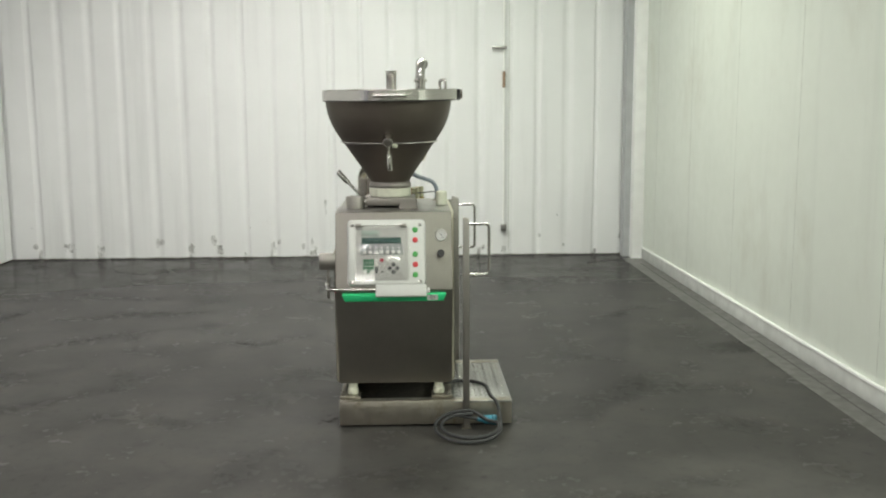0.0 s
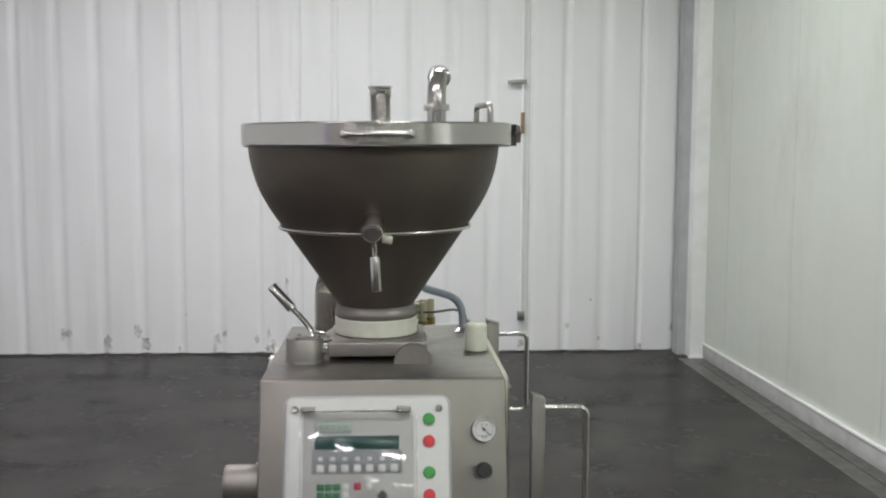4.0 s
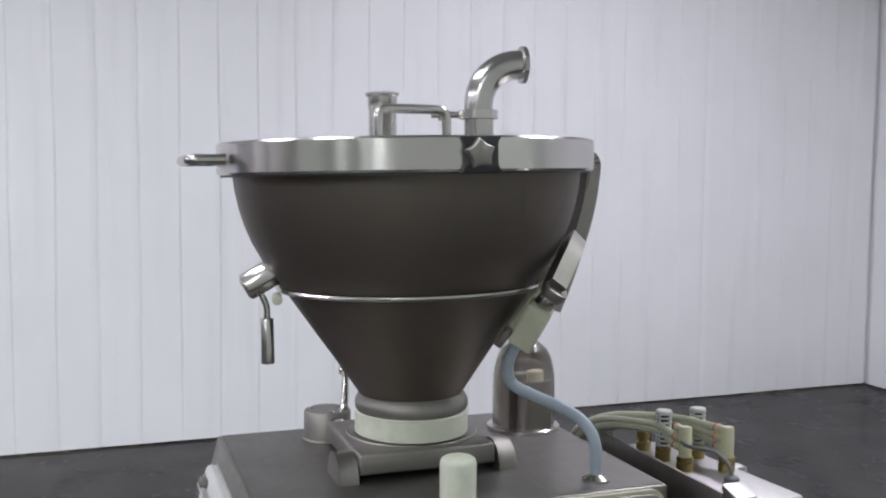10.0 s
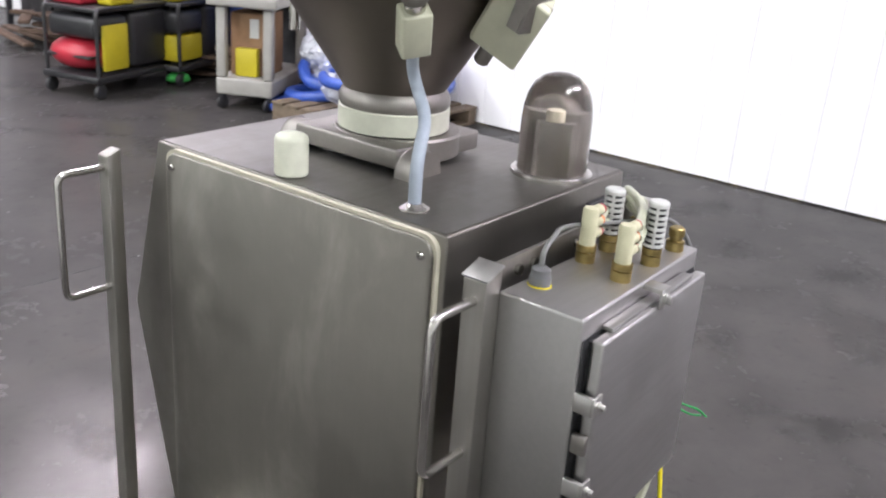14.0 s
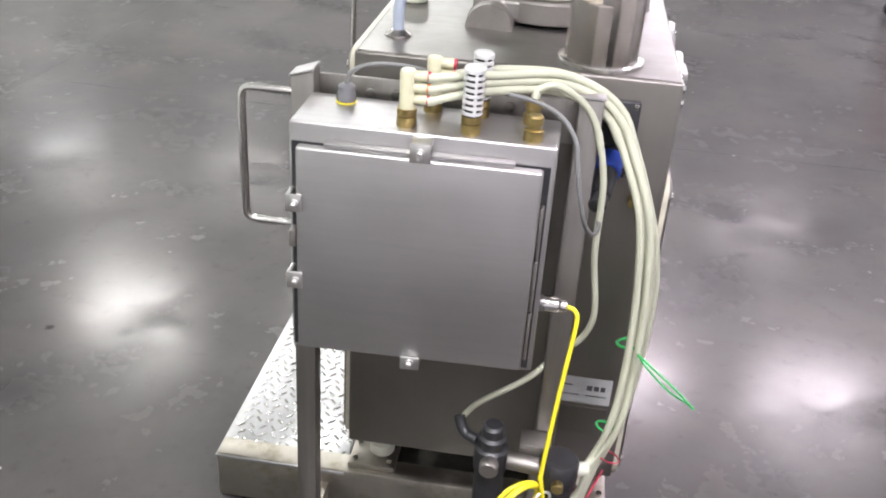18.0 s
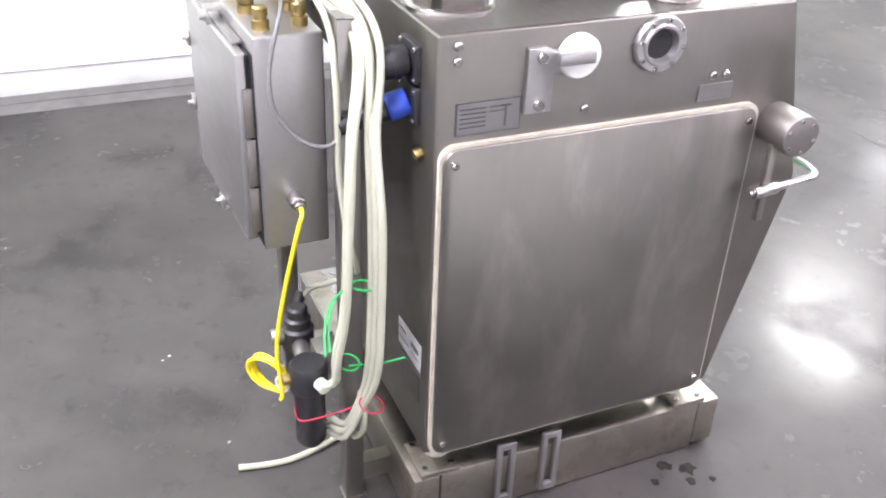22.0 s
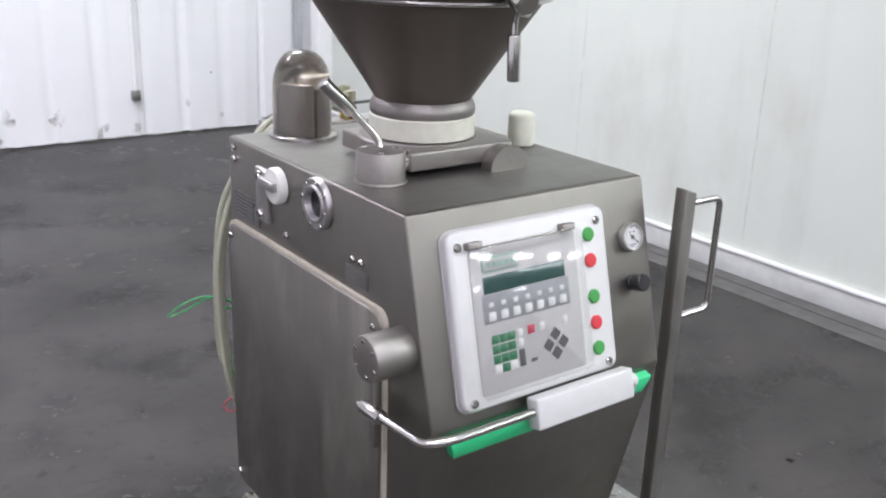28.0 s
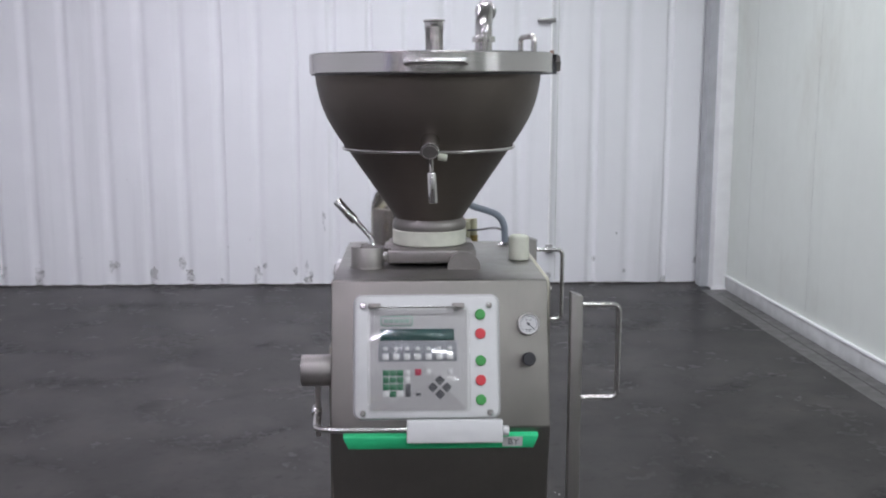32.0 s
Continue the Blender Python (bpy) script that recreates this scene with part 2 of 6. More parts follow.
def wall_paint(name, colour, streak=0.10, mould=0.0):
    m, t, p = nodes_of(name)
    c1 = ramp(t, noise_of(t, 0.7, 5.0, 0.6), [(0.3, tuple(c * 0.93 for c in colour)), (0.7, colour)])
    runs = noise_of(t, 5.0, 5.0, 0.6, (1, 1, 0.06))
    c2 = mixed(t, span(t, runs, 0.0, streak * 3, 0.52, 0.75), c1, tuple(c * 0.72 for c in colour))
    spots = noise_of(t, 16.0, 6.0, 0.7)
    c3 = mixed(t, span(t, spots, 0.0, 0.5, 0.68, 0.80), c2, (0.42, 0.40, 0.36))
    if mould:
        cloud = noise_of(t, 1.1, 6.0, 0.68, (1, 1, 0.55))
        c3 = mixed(t, span(t, cloud, 0.0, mould, 0.50, 0.78), c3, (0.40, 0.37, 0.29))
    t.links.new(c3, p.inputs["Base Color"])
    t.links.new(span(t, noise_of(t, 9.0), 0.32, 0.5, 0.3, 0.7), p.inputs["Roughness"])
    bumped(t, p, noise_of(t, 3.0, 4.0), 0.15, 0.01)
    return m


CORR = wall_paint("white_sheet_metal", (0.89, 0.89, 0.90))
PANEL = wall_paint("white_wall_panel", (0.70, 0.73, 0.67), 0.08, 0.42)
TRIM = plain("white_trim", (0.93, 0.93, 0.92), 0.4, 0, 0.05, 6.0)
CURB = plain("pale_curb", (0.56, 0.565, 0.55), 0.5, 0, 0.12, 7.0)
JOINT = plain("seam_sealant", (0.58, 0.60, 0.55), 0.7, 0, 0.2, 12.0)
CEILING = plain("ceiling_sheet", (0.66, 0.67, 0.66), 0.6, 0, 0.08, 2.0)


def concrete():
    m, t, p = nodes_of("polished_concrete")
    big = noise_of(t, 0.55, 5.0, 0.55)
    mid = noise_of(t, 2.6, 6.0, 0.65)
    fine = noise_of(t, 16.0, 4.0, 0.6)
    c = ramp(t, big, [(0.30, (0.071, 0.067, 0.0645)), (0.52, (0.0955, 0.091, 0.087)), (0.72, (0.122, 0.116, 0.111))])
    swirl = add(t, "ShaderNodeTexNoise", Scale=2.3, Detail=7.0, Roughness=0.62, Distortion=0.4)
    t.links.new(coords(t, (0.9, 1, 1)), swirl.inputs["Vector"])
    c = mixed(t, span(t, swirl.outputs["Fac"], 0.0, 0.6, 0.46, 0.70), c, (0.034, 0.032, 0.031))
    c = mixed(t, span(t, mid, 0.0, 0.6, 0.48, 0.75), c, (0.092, 0.082, 0.075))
    c = mixed(t, span(t, fine, 0.0, 0.5, 0.55, 0.75), c, (0.030, 0.029, 0.028))
    t.links.new(c, p.inputs["Base Color"])
    blend = mixed(t, 0.30, swirl.outputs["Fac"], fine)
    t.links.new(span(t, mid, 0.50, 0.34, 0.35, 0.70), p.inputs["Metallic"])
    p.inputs["Specular Tint"].default_value = (0.12, 0.12, 0.12, 1)
    p.inputs["Specular IOR Level"].default_value = 0.08
    t.links.new(span(t, blend, 0.15, 0.30, 0.36, 0.64), p.inputs["Roughness"])
    p.inputs["Coat Weight"].default_value = 0.17
    p.inputs["Coat Roughness"].default_value = 0.44
    return m


FLOOR = concrete()


def glowing(name, colour, strength):
    m, t, p = nodes_of(name)
    p.inputs["Base Color"].default_value = (*colour, 1)
    p.inputs["Emission Color"].default_value = (*colour, 1)
    p.inputs["Emission Strength"].default_value = strength
    return m


TUBE = glowing("lit_tube", (1.0, 1.0, 0.97), 6.0)


# ---- mesh helpers ----
def part(name, bm, material, parent=None, label="", sharp=38):
    me = bpy.data.meshes.new(name)
    bmesh.ops.recalc_face_normals(bm, faces=bm.faces)
    bm.to_mesh(me)
    bm.free()
    me.materials.append(material)
    me.shade_smooth()
    me.set_sharp_from_angle(angle=radians(sharp))
    ob = new(name, me)
    if parent is not None:
        ob.parent = parent
        ob.matrix_parent_inverse = Matrix.Translation(-parent.location) if parent.type == "EMPTY" else Matrix()
    if label:
        ob["label"] = label
    return ob


def thing(name, x, y, z, label, category, group="", kind=""):
    ob = new(name)
    ob.location = (x, y, z)
    ob.empty_display_size = 0.1
    return tagged(ob, label, category, group, kind)


def box(bm, x0, x1, y0, y1, z0, z1, bevel=0.0, seg=2, m=None):
    r = bmesh.ops.create_cube(bm, size=1.0)
    vs = r["verts"]
    for v in vs:
        v.co = Vector(((x0 + x1) / 2 + v.co.x * (x1 - x0), (y0 + y1) / 2 + v.co.y * (y1 - y0), (z0 + z1) / 2 + v.co.z * (z1 - z0)))
    if bevel > 0:
        es = list({e for v in vs for e in v.link_edges})
        r = bmesh.ops.bevel(bm, geom=es, offset=bevel, segments=seg, affect="EDGES", profile=0.5)
        vs = list({v for f in r["faces"] for v in f.verts} | {v for v in vs if v.is_valid})
    if m is not None:
        for v in vs:
            v.co = m @ v.co
    return bm


def boxed(*a, **k):
    return box(bmesh.new(), *a, **k)


def axis_pose(p0, p1):
    d = Vector(p1) - Vector(p0)
    return Matrix.Translation(p0) @ d.to_track_quat("Z", "Y").to_matrix().to_4x4(), d.length


def lathe(bm, profile, m=None, seg=40, cap=True):
    """Turn (radius, height) pairs round z."""
    m = m or Matrix()
    rings = []
    for r, z in profile:
        if r < 1e-5:
            rings.append([bm.verts.new(m @ Vector((0, 0, z)))])
        else:
            rings.append([bm.verts.new(m @ Vector((r * math.cos(2 * math.pi * k / seg), r * math.sin(2 * math.pi * k / seg), z))) for k in range(seg)])
    for a, b in zip(rings, rings[1:]):
        for k in range(seg):
            q = [a[k % len(a)], a[(k + 1) % len(a)], b[(k + 1) % len(b)], b[k % len(b)]]
            u = []
            for v in q:
                if v not in u:
                    u.append(v)
            if len(u) > 2:
                bm.faces.new(u)
    if cap:
        for ring in (rings[0], rings[-1]):
            if len(ring) > 2:
                bm.faces.new(ring)
    return bm


def cyl(bm, p0, p1, r, seg=24, edge=0.0, r1=None):
    m, length = axis_pose(p0, p1)
    r1 = r if r1 is None else r1
    e = min(edge, r * 0.5, length * 0.4)
    prof = [(r, 0), (r1, length)] if e <= 0 else [(r - e, 0), (r - e * 0.3, e * 0.3), (r, e), (r1, length - e), (r1 - e * 0.3, length - e * 0.3), (r1 - e, length)]
    return lathe(bm, prof, m, seg)


def smooth_path(points, step=6):
    pts = [Vector(p) for p in points]
    if len(pts) < 3:
        return pts
    ext = [pts[0] * 2 - pts[1]] + pts + [pts[-1] * 2 - pts[-2]]
    out = []
    for i in range(1, len(ext) - 2):
        a, b, c, d = ext[i - 1:i + 3]
        for k in range(step):
            s = k / step
            out.append(0.5 * (2 * b + (c - a) * s + (2 * a - 5 * b + 4 * c - d) * s * s + (3 * b - a - 3 * c + d) * s ** 3))
    return out + [pts[-1]]


def rounded_path(points, r, step=5):
    """Straight runs joined by bends of radius about r."""
    pts = [Vector(p) for p in points]
    out = [pts[0]]
    for a, b, c in zip(pts, pts[1:], pts[2:]):
        u, w = (a - b), (c - b)
        d = min(r, u.length * 0.45, w.length * 0.45)
        p, q = b + u.normalized() * d, b + w.normalized() * d
        for k in range(step + 1):
            s = k / step
            out.append((1 - s) ** 2 * p + 2 * s * (1 - s) * b + s * s * q)
    return out + [pts[-1]]


def tube(bm, path, r, seg=12, cap=True):
    path = [Vector(p) for p in path]
    up, rings = None, []
    for i, p in enumerate(path):
        d = (path[min(i + 1, len(path) - 1)] - path[max(i - 1, 0)]).normalized()
        if up is None:
            up = d.orthogonal().normalized()
        up = (up - d * up.dot(d)).normalized()
        side = d.cross(up)
        rr = r[i] if isinstance(r, (list, tuple)) else r
        rings.append([bm.verts.new(p + rr * (math.cos(2 * math.pi * k / seg) * up + math.sin(2 * math.pi * k / seg) * side)) for k in range(seg)])
    for a, b in zip(rings, rings[1:]):
        for k in range(seg):
            bm.faces.new((a[k], a[(k + 1) % seg], b[(k + 1) % seg], b[k]))
    if cap:
        bm.faces.new(rings[0])
        bm.faces.new(rings[-1])
    return bm


def ring_of(bm, centre, radius, r, seg=64, rseg=8, m=None):
    m = m or Matrix.Translation(centre)
    rings = []
    for k in range(seg):
        a = 2 * math.pi * k / seg
        rings.append([bm.verts.new(m @ Vector(((radius + r * math.cos(b)) * math.cos(a), (radius + r * math.cos(b)) * math.sin(a), r * math.sin(b))))
                      for b in [2 * math.pi * j / rseg for j in range(rseg)]])
    for k in range(seg):
        a, b = rings[k], rings[(k + 1) % seg]
        for j in range(rseg):
            bm.faces.new((a[j], b[j], b[(j + 1) % rseg], a[(j + 1) % rseg]))
    return bm


def round_rect(w, h, r, n=5):
    pts = []
    for cx, cy, a0 in ((w / 2 - r, h / 2 - r, 0), (-w / 2 + r, h / 2 - r, 90), (-w / 2 + r, -h / 2 + r, 180), (w / 2 - r, -h / 2 + r, 270)):
        for k in range(n + 1):
            a = radians(a0 + 90 * k / n)
            pts.append((cx + r * math.cos(a), cy + r * math.sin(a)))
    return pts


def slab(bm, outline, m, depth, edge=0.0):
    """Extrude a flat outline along the local z of m; edge rounds the far rim."""
    lo = [bm.verts.new(m @ Vector((x, y, 0))) for x, y in outline]
    rings = [lo]
    levels = [(1.0, depth)] if edge <= 0 else [(0, depth - edge), (0.4, depth - edge * 0.35), (1.0, depth)]
    n = len(outline)
    cx, cy = sum(p[0] for p in outline) / n, sum(p[1] for p in outline) / n
    for k, z in levels:
        ring = []
        for i, (x, y) in enumerate(outline):
            if edge > 0:
                ax, ay = outline[i - 1]
                bx, by = outline[(i + 1) % n]
                nx, ny = (by - ay), -(bx - ax)
                l = math.hypot(nx, ny) or 1
                x, y = x - nx / l * edge * k * (1 if k else 0), y - ny / l * edge * k * (1 if k else 0)
            ring.append(bm.verts.new(m @ Vector((x, y, z))))
        rings.append(ring)
    for a, b in zip(rings, rings[1:]):
        for i in range(n):
            bm.faces.new((a[i], a[(i + 1) % n], b[(i + 1) % n], b[i]))
    bm.faces.new(rings[0])
    bm.faces.new(rings[-1])
    return bm


def plane_pose(origin, u, v):
    """The pose whose local x runs along u, y along v, and z off the plane."""
    u, v = Vector(u).normalized(), Vector(v).normalized()
    n = u.cross(v).normalized()
    m = Matrix((u, v, n)).transposed().to_4x4()
    m.translation = Vector(origin)
    return m


def screw_head(bm, m, r=0.006, h=0.004):
    return lathe(bm, [(r, 0), (r, h * 0.6), (r * 0.8, h), (r * 0.35, h), (r * 0.3, h * 0.5), (0, h * 0.5)], m, 14)


def writing(name, text, m, size, material, parent, label=""):
    c = bpy.data.curves.new(name, "FONT")
    c.body, c.size, c.align_x, c.align_y, c.extrude = text, size, "CENTER", "CENTER", 0.0004
    o = bpy.data.objects.new(name, c)
    scene.collection.objects.link(o)
    me = bpy.data.meshes.new_from_object(o.evaluated_get(bpy.context.evaluated_depsgraph_get()))
    bpy.data.objects.remove(o)
    me.transform(m)
    me.materials.clear()
    me.materials.append(material)
    ob = new(name, me)
    ob.parent = parent
    ob.matrix_parent_inverse = Matrix.Translation(-parent.location) if parent.type == "EMPTY" else Matrix()
    if label:
        ob["label"] = label
    return ob


def bars(rows, m, material, name, parent):
    """Lines of unreadable print: rows of (x0, x1, y, height)."""
    bm = bmesh.new()
    for x0, x1, y, h in rows:
        box(bm, x0, x1, y - h / 2, y + h / 2, 0, 0.0006, m=m)
    return part(name, bm, material, parent)

# ---- the hall ----
X_LEFT, X_RIGHT, Y_BACK = -4.40, 2.686, 10.667
Y_END = 3.60
EAST, SOUTH = 20.0, -12.0


def structure(name, bm, material, label, category):
    return tagged(part(name, bm, material), label, category, "", "structure")


structure("floor", boxed(X_LEFT - 0.2, EAST, SOUTH, Y_BACK + 0.2, -0.2, 0.0), FLOOR, "dark polished concrete hall floor with stains and a soft shine", "floor")
structure("ceiling", boxed(X_LEFT - 0.2, EAST, SOUTH, Y_BACK + 0.2, CEIL, CEIL + 0.15), CEILING, "plain grey sheet ceiling of the hall", "ceiling")
structure("wall_south", boxed(X_LEFT - 0.2, EAST, SOUTH - 0.15, SOUTH, 0, CEIL), PANEL, "plain light wall closing the hall", "wall")
structure("wall_east", boxed(EAST, EAST + 0.15, SOUTH, Y_BACK, 0, CEIL), PANEL, "plain light wall closing the hall", "wall")
structure("wall_far", boxed(X_RIGHT + 0.2, EAST, 7.0, 7.15, 0, CEIL), PANEL, "plain light wall closing the hall", "wall")


def ribbed(length, pitch, seed, depth=0.009, first=0.0, soft=False):
    """Profile of the sheet along x, depth in y: flat pans parted by shallow grooves."""
    rnd = random.Random(seed)
    pts, x = [(0, 0)], first or pitch * 0.5
    while x < length - 0.05:
        d = depth * rnd.uniform(0.75, 1.25)
        w = rnd.uniform(0.0025, 0.004)
        if soft:
            h = rnd.uniform(0.032, 0.055)
            pts += [(x - h * 1.5, 0.0015), (x - h, 0.0), (x - h * 0.55, -d * 0.75), (x - h * 0.15, -d), (x + h * 0.2, -d * 0.95), (x + h * 0.6, -d * 0.6), (x + h, 0.0), (x + h * 1.4, 0.001), (x + pitch * 0.5, rnd.uniform(-0.003, 0.004))]
        else:
            pts += [(x - 0.05, 0.001), (x - w * 2.2, 0.0022), (x - w * 1.3, 0.0), (x - w * 0.5, -d), (x + w * 0.5, -d), (x + w * 1.3, 0.0), (x + w * 2.2, 0.0022), (x + 0.05, 0.0), (x + pitch * 0.5, rnd.uniform(-0.002, 0.003))]
        x += pitch
    return pts + [(length, 0)]


def ribbed_wall(name, m, length, pitch, height, seed, label):
    bm = bmesh.new()
    pts = ribbed(length, pitch, seed, 0.022, 0.0, True) if seed == 3 else ribbed(length, pitch, seed, 0.007, 0.173)
    levels = [0.012, 0.25, 0.5, 0.75, 1.0, 1.3, 1.6, 1.95, 2.3, 2.7, 3.2, height]
    grid = []
    for z in levels:
        grid.append([bm.verts.new(m @ Vector((x + 0.012 * noise.noise(Vector((round(x / pitch) * 1.7, z * 0.9, seed))), y + (noise.noise(Vector((x * 0.9, z * 0.6, seed))) * 0.006), z))) for x, y in pts])
    for a, b in zip(grid, grid[1:]):
        for k in range(len(pts) - 1):
            bm.faces.new((a[k], a[k + 1], b[k + 1], b[k]))
    back = [bm.verts.new(m @ Vector((x, -0.10, z))) for x, z in ((0, 0.0), (length, 0.0), (length, height), (0, height))]
    bm.faces.new(back)
    return structure(name, bm, CORR, label, "wall")


ribbed_wall("wall_back", plane_pose((X_RIGHT, Y_BACK, 0), (-1, 0, 0), (0, -1, 0)) , X_RIGHT - X_LEFT + 0.1, 0.330, CEIL, 3, "white painted ribbed sheet metal wall, scuffed at its foot")
ribbed_wall("wall_left", plane_pose((X_LEFT, Y_BACK, 0), (0, -1, 0), (1, 0, 0)), Y_BACK - SOUTH, 0.2456, CEIL, 9, "white painted ribbed sheet metal side wall")

right = structure("wall_right", boxed(X_RIGHT, X_RIGHT + 0.12, Y_END, Y_BACK, 0.0, CEIL), PANEL, "smooth white insulated panel wall with faint seams", "wall")
for k, ys in enumerate((5.02, 6.24, 7.46, 8.68, 9.88)):
    part("seam", boxed(X_RIGHT - 0.0015, X_RIGHT + 0.004, ys - 0.0025, ys + 0.0025, 0.16, CEIL), JOINT, right)
kerb = structure("baseboard", boxed(X_RIGHT - 0.012, X_RIGHT, Y_END, 10.36, 0.0, 0.112, bevel=0.002), CURB, "pale skirting plate along the foot of the panel wall", "skirting")
part("top_bead", boxed(X_RIGHT - 0.024, X_RIGHT, Y_END, 10.36, 0.115, 0.132, bevel=0.004), TRIM, kerb, "white bead on the skirting")
STRIP = plain("trowelled_strip", (0.085, 0.081, 0.075), 0.4, 0, 0.25, 6.0, 0.02)
STRIP.node_tree.nodes["Principled BSDF"].inputs["Coat Weight"].default_value = 0.4
STRIP.node_tree.nodes["Principled BSDF"].inputs["Coat Roughness"].default_value = 0.16
for x0, x1 in ((2.455, 2.570), (2.579, X_RIGHT - 0.013)):
    part("trowelled_strip", boxed(x0, x1, Y_END + 0.2, 10.336, 0.0, 0.002), STRIP, kerb, "smooth pale strip of floor at the skirting foot")
column = structure("column", boxed(2.565, X_RIGHT + 0.05, 10.362, Y_BACK, 0.0, CEIL, bevel=0.006), TRIM, "chipped white boxed corner column beside the ribbed wall", "column")
part("gap", boxed(2.495, 2.5646, 10.50, 10.65, 0.0, CEIL), plain("grey_strip", (0.46, 0.47, 0.48), 0.6, 0, 0.1, 6.0), column, "grey recessed strip beside the column")
part("base_plate", boxed(2.550, X_RIGHT + 0.03, 10.338, 10.36, 0, 0.02), TRIM, column)
structure("trim", boxed(X_RIGHT - 0.02, X_RIGHT + 0.14, Y_END - 0.03, Y_END, 0, CEIL, bevel=0.004), TRIM, "white end cap of the panel wall", "trim")

# ceiling fittings, one for every lamp, the added fill rows too
for lx, ly, power in LAMPS:
    f = thing("ceiling_light", lx, ly, CEIL, "long white fluorescent ceiling fitting with lit tubes, unseen, some rows added as fill", "ceiling light", "ceiling lights")
    part("housing", boxed(lx - 0.62, lx + 0.62, ly - 0.19, ly + 0.19, LAMP_Z - 0.02, LAMP_Z + 0.06, bevel=0.01), TRIM, f)
    for dy in (-0.12, -0.04, 0.04, 0.12):
        part("tube", cyl(bmesh.new(), (lx - 0.59, ly + dy, LAMP_Z - 0.045), (lx + 0.59, ly + dy, LAMP_Z - 0.045), 0.018, 12), TUBE, f)
    for dx in (-0.5, 0.5):
        part("hanger", cyl(bmesh.new(), (lx + dx, ly, LAMP_Z + 0.06), (lx + dx, ly, CEIL), 0.006, 8), ROD, f)

# a leaf in the ribbed wall, closed by a long bolt
door = tagged(part("door_1", boxed(1.205, 1.2085, Y_BACK - 0.012, Y_BACK - 0.003, 0.03, CEIL - 0.05), JOINT), "closed ribbed sheet metal door leaf with a long rod bolt", "door", "", "structure")
part("rod", cyl(bmesh.new(), (1.147, Y_BACK - 0.032, 0.30), (1.147, Y_BACK - 0.032, CEIL - 0.1), 0.010, 12), TRIM, door)
part("bolt_keeper", boxed(1.117, 1.177, Y_BACK - 0.055, Y_BACK - 0.004, 0.29, 0.365, bevel=0.006), PLATE, door)
part("bolt_handle", boxed(1.015, 1.175, Y_BACK - 0.065, Y_BACK - 0.038, 2.318, 2.354, bevel=0.006), PLATE, door, "grey metal bolt handle")
part("guide", boxed(1.132, 1.162, Y_BACK - 0.052, Y_BACK - 0.004, 1.90, 2.08, bevel=0.005), plain("rusty_plate", (0.30, 0.20, 0.14), 0.7, 0.3, 0.4, 30.0), door, "rusty bolt guide")

# saw-cut joints, spills and scraps on the floor
ground = bpy.data.objects["floor"]
CUT = plain("floor_joint", (0.03, 0.03, 0.03), 0.8, 0, 0.3, 20.0)
part("joint", boxed(X_LEFT, EAST, 2.928, 2.934, -0.004, 0.0008), CUT, ground)
part("joint", boxed(2.572, 2.577, SOUTH, 10.36, -0.004, 0.0008), CUT, ground)


def blot(bm, cx, cy, z, size, seed, m=None, stretch=1.0):
    """A flat irregular patch."""
    rnd = random.Random(seed)
    n = 14
    pts = []
    for k in range(n):
        a = 2 * math.pi * k / n
        r = size * rnd.uniform(0.45, 1.0)
        pts.append((cx + r * math.cos(a), cy + r * math.sin(a) * stretch))
    return slab(bm, pts, (m or Matrix()) @ pose(0, 0, z), 0.0008)


SPILL = plain("dried_spill", (0.016, 0.014, 0.012), 0.7, 0, 0.4, 40.0, 0.0, 0.1)
bm = bmesh.new()
for k, (x, y, s) in enumerate(((-0.36, 4.90, 0.028), (-0.395, 4.915, 0.018), (-0.33, 4.945, 0.022), (-0.37, 5.00, 0.014), (1.365, 5.01, 0.02), (-0.41, 4.86, 0.012))):
    blot(bm, x, y, 0.0002, s, k + 3)
part("spill", bm, SPILL, ground)
bm = bmesh.new()
rnd = random.Random(21)
for k, (x, y, s) in enumerate([(0.13, 5.92, 0.006), (0.535, 6.0, 0.006), (0.52, 6.02, 0.004), (1.3, 6.4, 0.005), (-1.9, 3.2, 0.012)] + [(rnd.uniform(-4, 2.4), rnd.uniform(1, 10), rnd.uniform(0.003, 0.006)) for _ in range(12)]):
    blot(bm, x, y, 0.0002, s, k + 50)
tagged(part("floor_scraps", bm, plain("white_fleck", (0.38, 0.38, 0.36), 0.7), ground), "", "", "", "stuff")

# scuffs and rust at the foot of the ribbed walls
def soft_stain(name, colour, low, high, scale):
    m, t, p = nodes_of(name)
    p.inputs["Base Color"].default_value = (*colour, 1)
    p.inputs["Roughness"].default_value = 0.8
    t.links.new(span(t, noise_of(t, scale, 4.0, 0.6), 0.0, 0.5, low, high), p.inputs["Alpha"])
    return m


